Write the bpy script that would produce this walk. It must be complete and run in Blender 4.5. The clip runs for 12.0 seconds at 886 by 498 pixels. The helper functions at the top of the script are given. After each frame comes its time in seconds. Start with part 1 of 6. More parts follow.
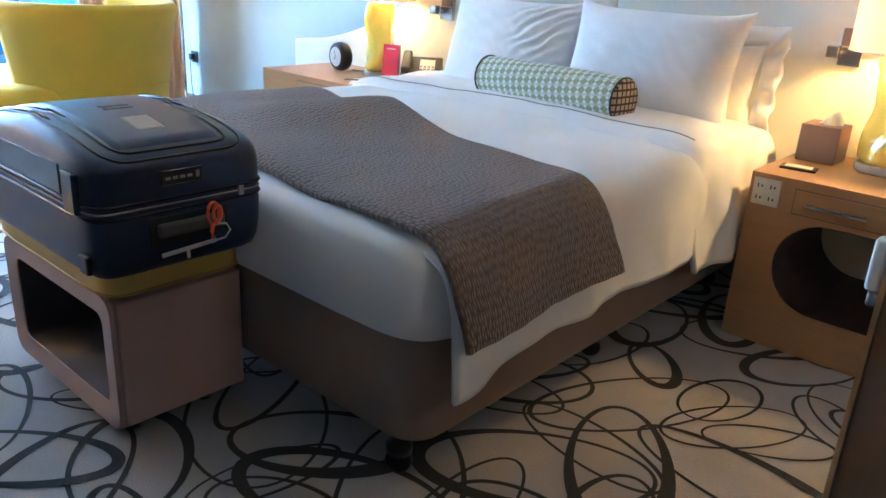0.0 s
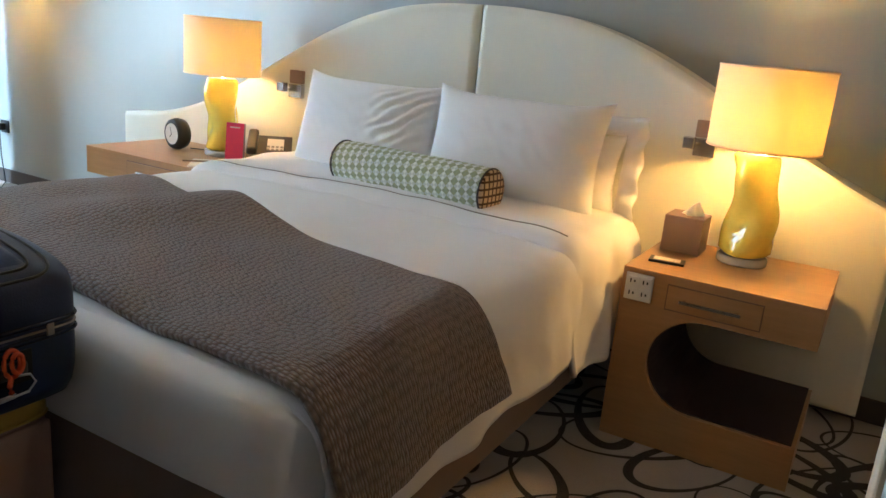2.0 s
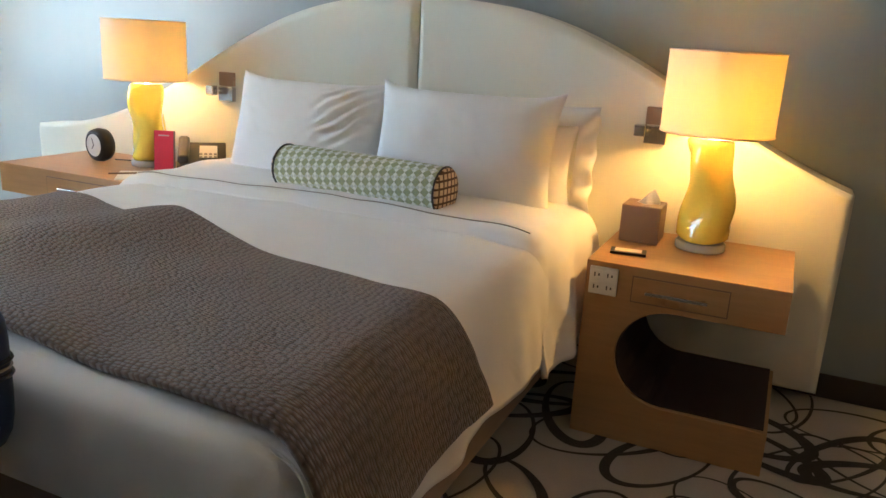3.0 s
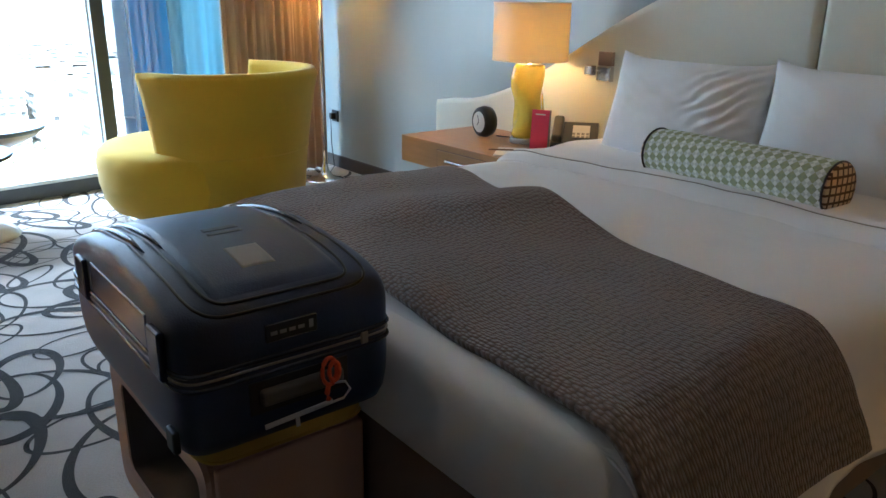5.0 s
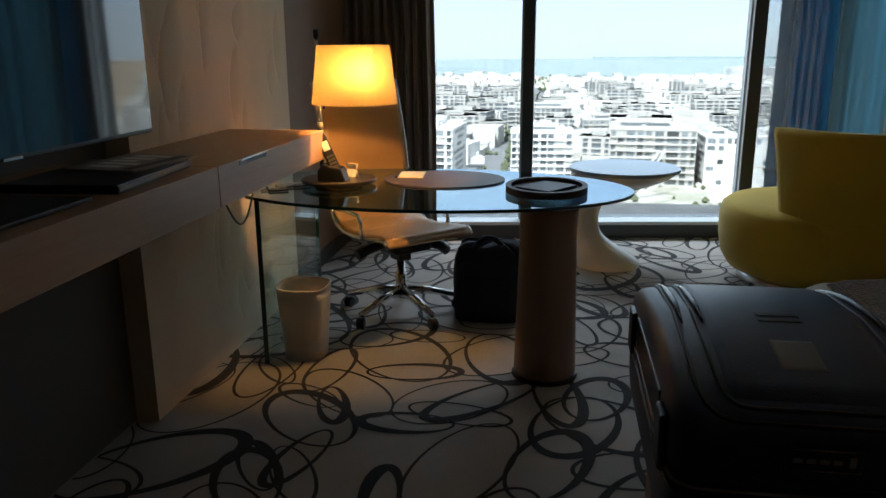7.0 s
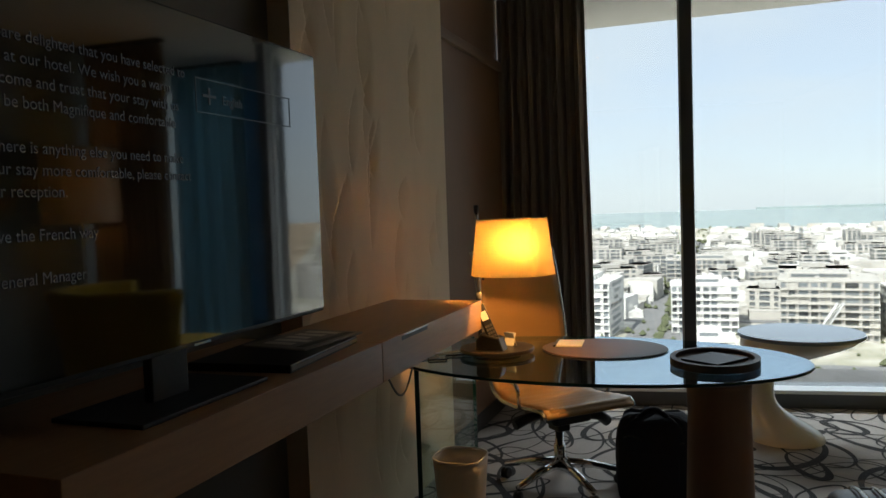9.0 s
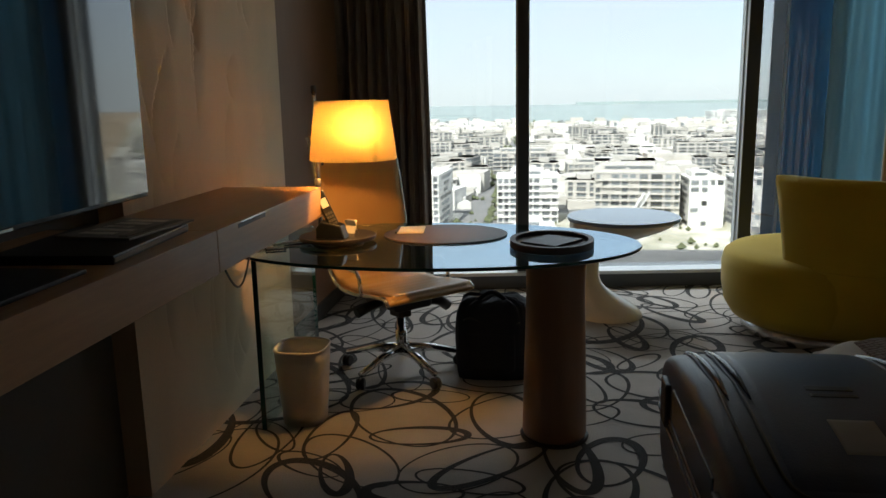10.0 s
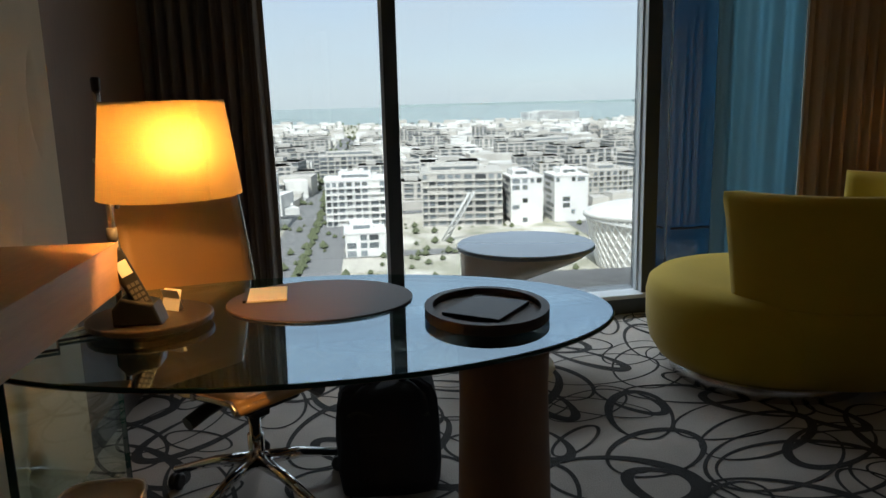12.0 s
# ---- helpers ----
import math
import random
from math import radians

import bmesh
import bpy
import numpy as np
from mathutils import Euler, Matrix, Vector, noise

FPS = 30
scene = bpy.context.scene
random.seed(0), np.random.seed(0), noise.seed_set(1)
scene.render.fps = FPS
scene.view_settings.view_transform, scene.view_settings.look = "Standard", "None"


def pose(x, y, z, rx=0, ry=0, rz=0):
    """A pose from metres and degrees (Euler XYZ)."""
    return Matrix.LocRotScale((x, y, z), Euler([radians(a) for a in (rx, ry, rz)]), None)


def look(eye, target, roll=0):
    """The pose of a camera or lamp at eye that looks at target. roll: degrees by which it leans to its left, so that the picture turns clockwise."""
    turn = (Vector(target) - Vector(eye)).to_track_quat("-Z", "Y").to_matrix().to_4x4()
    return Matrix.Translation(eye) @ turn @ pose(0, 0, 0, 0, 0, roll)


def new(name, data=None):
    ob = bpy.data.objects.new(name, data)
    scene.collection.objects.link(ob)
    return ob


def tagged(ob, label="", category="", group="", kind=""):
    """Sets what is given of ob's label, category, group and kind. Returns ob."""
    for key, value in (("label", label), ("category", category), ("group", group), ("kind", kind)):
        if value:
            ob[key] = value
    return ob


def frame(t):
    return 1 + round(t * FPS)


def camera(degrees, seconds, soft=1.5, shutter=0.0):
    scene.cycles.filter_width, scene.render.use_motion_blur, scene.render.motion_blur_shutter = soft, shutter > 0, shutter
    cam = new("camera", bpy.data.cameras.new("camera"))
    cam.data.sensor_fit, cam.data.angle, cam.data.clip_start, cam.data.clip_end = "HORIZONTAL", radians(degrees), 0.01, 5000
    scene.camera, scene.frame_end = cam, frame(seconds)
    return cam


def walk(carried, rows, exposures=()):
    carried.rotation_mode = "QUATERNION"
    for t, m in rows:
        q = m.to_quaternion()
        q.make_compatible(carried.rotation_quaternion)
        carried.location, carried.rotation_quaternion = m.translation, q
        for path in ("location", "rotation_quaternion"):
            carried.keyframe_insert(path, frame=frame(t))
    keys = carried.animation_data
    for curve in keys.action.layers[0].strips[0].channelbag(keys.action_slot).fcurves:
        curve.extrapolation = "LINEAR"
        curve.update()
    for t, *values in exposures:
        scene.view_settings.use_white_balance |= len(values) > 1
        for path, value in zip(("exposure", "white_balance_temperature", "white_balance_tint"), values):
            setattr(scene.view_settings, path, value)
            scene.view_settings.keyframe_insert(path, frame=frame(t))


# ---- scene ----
cam = camera(60.1, 12.0)
PATH = [
    (0, (1.68, 0.366, 1.239), (0.455, 1.784, 0.541), 3.3),
    (0.5, (1.641, 0.38, 1.26), (0.449, 1.885, 0.697), 3.5),
    (1, (1.574, 0.378, 1.288), (0.455, 1.948, 0.757), 3.7),
    (1.5, (1.516, 0.458, 1.284), (0.483, 2.09, 0.766), 4.9),
    (2, (1.453, 0.554, 1.302), (0.513, 2.239, 0.777), 5.2),
    (2.5, (1.371, 0.606, 1.297), (0.599, 2.377, 0.78), 4.6),
    (3, (1.318, 0.61, 1.298), (0.541, 2.376, 0.77), 3.2),
    (3.5, (1.304, 0.611, 1.28), (0.339, 2.272, 0.725), 1.4),
    (3.7, (1.311, 0.612, 1.277), (0.239, 2.203, 0.71), 0.9),
    (5.3, (1.292, 0.712, 1.329), (-0.297, 1.754, 0.705), 1.0),
    (5.5, (1.297, 0.756, 1.327), (-0.367, 1.676, 0.707), 1.2),
    (5.9, (1.307, 0.814, 1.327), (-0.501, 1.426, 0.73), 1.4),
    (6, (1.3, 0.823, 1.328), (-0.532, 1.368, 0.74), 1.1),
    (6.5, (1.208, 0.825, 1.323), (-0.713, 0.928, 0.779), 0.5),
    (7, (1.179, 0.848, 1.329), (-0.734, 0.562, 0.82), -0.3),
    (7.5, (1.189, 0.859, 1.335), (-0.664, 0.199, 0.973), -1.5),
    (7.7, (1.199, 0.863, 1.345), (-0.639, 0.125, 1.066), -1.7),
    (9.3, (1.17, 0.816, 1.399), (-0.72, 0.164, 1.321), -1.6),
    (9.5, (1.156, 0.796, 1.385), (-0.766, 0.273, 1.206), -1.9),
    (9.6, (1.134, 0.799, 1.376), (-0.796, 0.321, 1.161), -1.6),
    (9.7, (1.129, 0.791, 1.374), (-0.812, 0.4, 1.093), -1.5),
    (10, (1.086, 0.772, 1.355), (-0.858, 0.515, 0.961), -1.1),
    (10.5, (0.863, 0.733, 1.335), (-1.069, 0.613, 0.835), -1.3),
    (11, (0.618, 0.675, 1.337), (-1.316, 0.633, 0.831), -1.1),
    (11.2, (0.468, 0.617, 1.342), (-1.471, 0.639, 0.852), -0.5),
    (11.5, (0.299, 0.534, 1.371), (-1.649, 0.619, 0.925), -1.2),
    (12, (-0.003, 0.507, 1.341), (-1.955, 0.689, 0.945), -1.4),
]
EXPOSURES = [(0.0, 6.4, 4400, 5), (0.5, 6.1, 4650, 5), (1.0, 5.85, 4980, 6), (2.0, 5.85, 5300, 6), (3.0, 5.85, 5400, 6), (3.7, 5.75, 5350, 6), (5.3, 4.85, 5100, 6), (6.0, 3.85, 5300, 6), (6.5, 3.05, 5600, 6), (7.5, 2.7, 6000, 6), (9.5, 2.45, 6600, 8), (10.5, 2.85, 6500, 7), (11.0, 2.95, 6400, 7), (11.5, 2.4, 6300, 7), (12.0, 2.2, 6200, 7)]
walk(cam, [(t, look(eye, target, roll)) for t, eye, target, roll in PATH], EXPOSURES)

# ---- sky, sun ----
SUN_ELEV, SUN_AZ = radians(48), radians(108)
world = bpy.data.worlds.new("sky")
scene.world = world
world.use_nodes = True
wn = world.node_tree.nodes
sky = wn.new("ShaderNodeTexSky")
sky.sky_type, sky.sun_disc = "NISHITA", False
sky.sun_elevation, sky.sun_rotation = SUN_ELEV, SUN_AZ
sky.air_density, sky.dust_density, sky.altitude = 0.8, 0.4, 60
sky.ozone_density = 4.0
wn["Background"].inputs[1].default_value = 0.15
# thin pale haze with faint clouds over the blue
wco, wmap, wcl, wramp, haze = wn.new("ShaderNodeTexCoord"), wn.new("ShaderNodeMapping"), wn.new("ShaderNodeTexNoise"), wn.new("ShaderNodeMapRange"), wn.new("ShaderNodeMix")
wmap.inputs["Scale"].default_value = (1, 1, 3.5)
wcl.inputs["Scale"].default_value, wcl.inputs["Detail"].default_value = 3.0, 6.0
wramp.inputs["From Min"].default_value, wramp.inputs["From Max"].default_value = 0.4, 0.7
wramp.inputs["To Min"].default_value, wramp.inputs["To Max"].default_value = 0.74, 0.96
haze.data_type = "RGBA"
haze.inputs[7].default_value = (4.75, 5.05, 5.3, 1)
for a, b in ((wco.outputs["Generated"], wmap.inputs[0]), (wmap.outputs[0], wcl.inputs["Vector"]), (wcl.outputs["Fac"], wramp.inputs[0]), (wramp.outputs[0], haze.inputs[0]), (sky.outputs[0], haze.inputs[6]), (haze.outputs[2], wn["Background"].inputs[0])):
    world.node_tree.links.new(a, b)
sun = new("sun", bpy.data.lights.new("sun", "SUN"))
sun.data.energy, sun.data.angle, sun.data.color = 5.0, radians(0.5), (1.0, 0.95, 0.88)
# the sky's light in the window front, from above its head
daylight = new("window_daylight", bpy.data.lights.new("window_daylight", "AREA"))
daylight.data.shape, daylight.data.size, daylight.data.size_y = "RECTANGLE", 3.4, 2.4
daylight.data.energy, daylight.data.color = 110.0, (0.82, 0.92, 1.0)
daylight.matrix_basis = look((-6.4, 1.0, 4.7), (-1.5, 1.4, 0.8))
SUN_DIR = Vector((math.sin(SUN_AZ) * math.cos(SUN_ELEV), math.cos(SUN_AZ) * math.cos(SUN_ELEV), math.sin(SUN_ELEV)))
sun.matrix_basis = look(SUN_DIR * 60, (0, 0, 0))


# ---- materials ----
def mat(name, color, rough=0.6, metal=0.0, vary=0.12, scale=6.0, stretch=(1, 1, 1), bump=0.15, bscale=80.0, coat=0.0, sheen=0.0, spec=0.5, transmission=0.0):
    """A principled surface with large stains, fine grain and a fine relief."""
    m = bpy.data.materials.new(name)
    m.use_nodes = True
    n, l = m.node_tree.nodes, m.node_tree.links
    b = n["Principled BSDF"]
    b.inputs["Roughness"].default_value, b.inputs["Metallic"].default_value = rough, metal
    b.inputs["Coat Weight"].default_value, b.inputs["Sheen Weight"].default_value = coat, sheen
    b.inputs["Specular IOR Level"].default_value, b.inputs["Transmission Weight"].default_value = spec, transmission
    co = n.new("ShaderNodeTexCoord")
    mp = n.new("ShaderNodeMapping")
    mp.inputs["Scale"].default_value = stretch
    l.new(co.outputs["Object"], mp.inputs["Vector"])
    big, fine = n.new("ShaderNodeTexNoise"), n.new("ShaderNodeTexNoise")
    big.inputs["Scale"].default_value, big.inputs["Detail"].default_value = scale, 6.0
    fine.inputs["Scale"].default_value, fine.inputs["Detail"].default_value = bscale, 3.0
    l.new(mp.outputs[0], big.inputs["Vector"])
    l.new(mp.outputs[0], fine.inputs["Vector"])
    mix = n.new("ShaderNodeMix")
    mix.data_type, mix.blend_type = "RGBA", "MIX"
    mix.inputs[6].default_value = (*[c * (1 - vary) for c in color], 1)
    mix.inputs[7].default_value = (*[min(1, c * (1 + vary)) for c in color], 1)
    add = n.new("ShaderNodeMath")
    add.operation, add.inputs[1].default_value = "MULTIPLY_ADD", 0.35
    l.new(fine.outputs["Fac"], add.inputs[0])
    sub = n.new("ShaderNodeMath")
    sub.operation, sub.inputs[1].default_value = "MULTIPLY", 0.75
    l.new(big.outputs["Fac"], sub.inputs[0])
    l.new(sub.outputs[0], add.inputs[2])
    l.new(add.outputs[0], mix.inputs[0])
    l.new(mix.outputs[2], b.inputs["Base Color"])
    if bump:
        bp = n.new("ShaderNodeBump")
        bp.inputs["Strength"].default_value, bp.inputs["Distance"].default_value = bump, 0.004
        l.new(fine.outputs["Fac"], bp.inputs["Height"])
        l.new(bp.outputs[0], b.inputs["Normal"])
    return m


def knit_relief(m, size, cell, strength, distance, color):
    """Rows of rounded stitches over a cloth of that size in metres, the shade between stitches put into the colour."""
    n, l = m.node_tree.nodes, m.node_tree.links
    uv, mp, vo = n.new("ShaderNodeUVMap"), n.new("ShaderNodeMapping"), n.new("ShaderNodeTexVoronoi")
    mp.inputs["Scale"].default_value = (size[0] / cell[0], size[1] / cell[1], 1)
    vo.feature, vo.inputs["Scale"].default_value, vo.inputs["Randomness"].default_value = "F1", 1.0, 0.55
    vo.voronoi_dimensions = "2D"
    l.new(uv.outputs[0], mp.inputs[0])
    l.new(mp.outputs[0], vo.inputs["Vector"])
    bp, rp = n.new("ShaderNodeBump"), n.new("ShaderNodeValToRGB")
    bp.invert = True
    bp.inputs["Strength"].default_value, bp.inputs["Distance"].default_value = strength, distance
    l.new(vo.outputs["Distance"], bp.inputs["Height"])
    l.new(bp.outputs[0], n["Principled BSDF"].inputs["Normal"])
    # crease shade in the colour: bright on the stitch, dark in the gap
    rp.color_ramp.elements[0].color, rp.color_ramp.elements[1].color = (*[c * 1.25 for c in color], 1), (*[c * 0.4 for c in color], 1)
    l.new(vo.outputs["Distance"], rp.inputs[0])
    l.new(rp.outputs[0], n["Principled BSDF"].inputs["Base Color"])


def wrinkled(m, scale, distance):
    """Soft creases of cloth on top of a material's fine relief."""
    n, l = m.node_tree.nodes, m.node_tree.links
    co, mp, no, bp = n.new("ShaderNodeTexCoord"), n.new("ShaderNodeMapping"), n.new("ShaderNodeTexNoise"), n.new("ShaderNodeBump")
    mp.inputs["Scale"].default_value, mp.inputs["Rotation"].default_value = (1.0, 1.4, 1.2), (0.3, 0.2, 0.6)
    no.inputs["Scale"].default_value, no.inputs["Detail"].default_value, no.inputs["Distortion"].default_value = scale, 3.0, 1.2
    bp.inputs["Strength"].default_value, bp.inputs["Distance"].default_value = 0.55, distance
    l.new(co.outputs["Object"], mp.inputs[0])
    l.new(mp.outputs[0], no.inputs["Vector"])
    l.new(no.outputs["Fac"], bp.inputs["Height"])
    fine = next(k for k in n if k.type == "BUMP" and k != bp)
    l.new(fine.outputs[0], bp.inputs["Normal"])
    l.new(bp.outputs[0], n["Principled BSDF"].inputs["Normal"])


def glow(name, color, strength, base=(0.02, 0.02, 0.02)):
    m = bpy.data.materials.new(name)
    m.use_nodes = True
    b = m.node_tree.nodes["Principled BSDF"]
    b.inputs["Base Color"].default_value = (*base, 1)
    b.inputs["Emission Color"].default_value, b.inputs["Emission Strength"].default_value = (*color, 1), strength
    return m


def clear_glass(name, color, reflect, sheen=(0.9, 0.9, 0.9)):
    """Thin pane glass: straight-through light with a mirror share that grows at grazing angles."""
    m = bpy.data.materials.new(name)
    m.use_nodes = True
    n, l = m.node_tree.nodes, m.node_tree.links
    tr, gl, fr, pw, ra, mx, out = n.new("ShaderNodeBsdfTransparent"), n.new("ShaderNodeBsdfGlossy"), n.new("ShaderNodeLayerWeight"), n.new("ShaderNodeMath"), n.new("ShaderNodeMapRange"), n.new("ShaderNodeMixShader"), n["Material Output"]
    tr.inputs[0].default_value = (*color, 1)
    gl.inputs["Roughness"].default_value, gl.inputs["Color"].default_value = 0.01, (*sheen, 1)
    fr.inputs["Blend"].default_value = 0.5
    pw.operation, pw.inputs[1].default_value = "POWER", 5.0
    ra.inputs["To Min"].default_value, ra.inputs["To Max"].default_value = ((reflect - 1) / (reflect + 1)) ** 2, 1.0
    l.new(fr.outputs["Facing"], pw.inputs[0])
    l.new(pw.outputs[0], ra.inputs[0])
    l.new(ra.outputs[0], mx.inputs[0])
    l.new(tr.outputs[0], mx.inputs[1])
    l.new(gl.outputs[0], mx.inputs[2])
    l.new(mx.outputs[0], out.inputs["Surface"])
    return m


def cloth_shade(name, color, through_color, share):
    """Thin cloth that lets light through."""
    m = mat(name, color, 0.9, vary=0.05, bump=0.2, bscale=300)
    n, l = m.node_tree.nodes, m.node_tree.links
    tl, mx = n.new("ShaderNodeBsdfTranslucent"), n.new("ShaderNodeMixShader")
    tl.inputs[0].default_value = (*through_color, 1)
    mx.inputs[0].default_value = share
    l.new(n["Principled BSDF"].outputs[0], mx.inputs[1])
    l.new(tl.outputs[0], mx.inputs[2])
    l.new(mx.outputs[0], n["Material Output"].inputs["Surface"])
    return m


CARPET = mat("carpet_pile", (0.4, 0.36, 0.325), 0.95, vary=0.42, scale=3, bump=1.0, bscale=170, sheen=0.2)
CARPET_LINE = mat("carpet_dark_pile", (0.02, 0.018, 0.017), 0.95, vary=0.25, scale=9, bump=0.9, bscale=420, sheen=0.1)
OAK = mat("light_oak", (0.4, 0.225, 0.09), 0.42, vary=0.22, scale=5, stretch=(1.2, 14, 14), bump=0.08, bscale=30)
OAK_CONSOLE = mat("console_oak", (0.42, 0.235, 0.115), 0.42, vary=0.25, scale=5, stretch=(1.2, 14, 14), bump=0.08, bscale=30)
OAK_DARK = mat("brown_oak", (0.2, 0.115, 0.065), 0.45, vary=0.25, scale=5, stretch=(1.2, 14, 14), bump=0.08, bscale=30)
OAK_UP = mat("brown_oak_upright", (0.22, 0.115, 0.055), 0.5, vary=0.22, scale=5, stretch=(14, 14, 1.2), bump=0.08, bscale=30)
PILLAR = mat("walnut_wrap", (0.3, 0.165, 0.1), 0.42, vary=0.15, scale=4, stretch=(12, 12, 1), bump=0.06, bscale=30)
WALLBLUE = mat("satin_wall_finish", (0.275, 0.32, 0.325), 0.4, vary=0.1, scale=1.6, stretch=(3, 3, 0.25), bump=0.06, bscale=160, coat=1.0)
WALLBLUE.node_tree.nodes["Principled BSDF"].inputs["Coat Roughness"].default_value = 0.38
WALLBLUE.node_tree.nodes["Principled BSDF"].inputs["Coat IOR"].default_value = 1.65
PLASTER = mat("carved_plaster", (0.7, 0.55, 0.38), 0.75, vary=0.14, scale=2.5, stretch=(2, 2, 0.8), bump=0.15, bscale=110)
NICHE = mat("dark_taupe_paint", (0.13, 0.115, 0.1), 0.7, vary=0.12, scale=3, bump=0.1, bscale=140)
CEILING = mat("ceiling_paint", (0.75, 0.73, 0.7), 0.9, vary=0.04, scale=2, bump=0.1, bscale=150)
DARKBASE = mat("dark_baseboard_paint", (0.05, 0.042, 0.036), 0.5, vary=0.15)
LEATHER_CREAM = mat("cream_leather", (0.74, 0.74, 0.64), 0.5, vary=0.05, scale=3, bump=0.12, bscale=240)
LINEN = mat("white_linen", (0.84, 0.83, 0.82), 0.85, vary=0.03, scale=4, bump=0.25, bscale=500, sheen=0.15)
wrinkled(LINEN, 3.0, 0.009)
KNIT = mat("taupe_knit", (0.16, 0.12, 0.095), 0.95, vary=0.22, scale=5, bump=0, sheen=0.3)
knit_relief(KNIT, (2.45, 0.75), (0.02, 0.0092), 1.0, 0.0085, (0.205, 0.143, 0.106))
BASEFAB = mat("brown_upholstery", (0.26, 0.19, 0.15), 0.85, vary=0.15, scale=5, bump=0.3, bscale=260)
VELVET = mat("yellow_velvet", (0.5, 0.34, 0.006), 0.85, vary=0.2, scale=4, bump=0.3, bscale=260, sheen=0.2)
NAVY = mat("navy_shell_plastic", (0.012, 0.023, 0.07), 0.36, vary=0.2, scale=7, bump=0.14, bscale=260, spec=0.5)
NAVY_GLOSS = mat("navy_gloss_plastic", (0.013, 0.02, 0.05), 0.2, vary=0.2, scale=7, bump=0.03)
BLACK = mat("black_plastic", (0.012, 0.012, 0.013), 0.4, vary=0.2, bump=0.1)
BLACKCLOTH = mat("black_nylon", (0.01, 0.012, 0.022), 0.8, vary=0.3, scale=9, bump=0.5, bscale=200)
GREYTAG = mat("grey_label", (0.3, 0.27, 0.24), 0.6, vary=0.1, bump=0.05)
TAGDARK = mat("dark_grey_plastic", (0.11, 0.1, 0.095), 0.5, vary=0.1, bump=0.05)
STEEL = mat("brushed_steel", (0.62, 0.61, 0.6), 0.25, 1.0, vary=0.08, stretch=(1, 1, 20), bump=0.05)
CHROME = mat("chrome", (0.82, 0.82, 0.82), 0.08, 1.0, vary=0.03, bump=0)
BENCHWOOD = mat("pinkish_brown_leather", (0.5, 0.335, 0.275), 0.5, vary=0.14, scale=4, bump=0.15, bscale=200)
# near-black skin for the insides of the nightstand and bench openings
DARKINSIDE = mat("dark_inside", (0.03, 0.016, 0.02), 0.6, vary=0.2)
OLIVE = mat("mustard_leather", (0.5, 0.34, 0.06), 0.5, vary=0.14, scale=6, bump=0.2, bscale=200)
WHITE = mat("white_plastic", (0.75, 0.74, 0.72), 0.4, vary=0.04, bump=0.04)
WHITEGLOSS = mat("white_lacquer", (0.72, 0.66, 0.55), 0.25, vary=0.05, bump=0.02, coat=0.4)
TABLETOP = mat("pale_blue_glass_top", (0.27, 0.32, 0.35), 0.12, vary=0.04, bump=0, coat=0.6)
FRAME = mat("anodised_frame", (0.06, 0.065, 0.07), 0.45, 0.3, vary=0.12, bump=0.05)
SILL = mat("pale_sill", (0.55, 0.57, 0.58), 0.4, vary=0.06, bump=0.04)
ORANGE = mat("orange_ribbon", (0.85, 0.12, 0.03), 0.6, vary=0.1)
PINK = mat("pink_card", (0.75, 0.05, 0.12), 0.55, vary=0.06, bump=0.03)
PAPER = mat("paper", (0.78, 0.73, 0.66), 0.8, vary=0.05, bump=0.04)
BLUEGLASS = cloth_shade("dark_blue_film_glass", (0.025, 0.115, 0.2), (0.045, 0.15, 0.24), 0.33)
BLUEGLASS.node_tree.nodes["Principled BSDF"].inputs["Roughness"].default_value = 0.04
BLUEGLASS.node_tree.nodes["Principled BSDF"].inputs["Coat Weight"].default_value = 1.0
BLUEGLASS.node_tree.nodes["Principled BSDF"].inputs["Coat IOR"].default_value = 3.0
YELLOWGLASS = mat("yellow_art_glass", (0.95, 0.72, 0.08), 0.1, vary=0.15, scale=9, bump=0, coat=1.0)
TISSUEBOX = mat("taupe_leatherette", (0.3, 0.21, 0.16), 0.6, vary=0.1, bump=0.25, bscale=220)
LEATHER_TAN = mat("tan_leather", (0.52, 0.3, 0.115), 0.38, vary=0.14, scale=5, bump=0.12, bscale=220)
MATBROWN = mat("brown_desk_leather", (0.075, 0.045, 0.035), 0.45, vary=0.14, scale=6, bump=0.15, bscale=240)
DARKDISC = mat("dark_bronze_plate", (0.032, 0.024, 0.02), 0.35, vary=0.12, bump=0.08)
BEIGE = mat("beige_plastic", (0.74, 0.68, 0.6), 0.5, vary=0.06, bump=0.06)
PATTERN = mat("block_print", (0.7, 0.7, 0.6), 0.85, vary=0.05, bump=0.2, bscale=400)
SHADE = cloth_shade("warm_shade_cloth", (0.72, 0.62, 0.52), (1.0, 0.72, 0.15), 0.085)
SHADE_YELLOW = cloth_shade("amber_shade_cloth", (0.8, 0.64, 0.36), (1.0, 0.68, 0.24), 0.11)
CURTAIN = mat("taupe_curtain", (0.2, 0.155, 0.12), 0.85, vary=0.14, scale=3, stretch=(6, 6, 0.6), bump=0.3, bscale=300, sheen=0.2)
CURTAIN_BEIGE = cloth_shade("beige_curtain", (0.5, 0.38, 0.28), (0.6, 0.43, 0.3), 0.3)
SHEER = cloth_shade("blue_sheer", (0.38, 0.54, 0.6), (0.3, 0.48, 0.56), 0.5)
GLASS = clear_glass("tinted_window_glass", (0.44, 0.455, 0.46), 1.35)
DESKGLASS = clear_glass("desk_glass", (0.6, 0.68, 0.68), 5.6, (0.72, 0.88, 1.0))
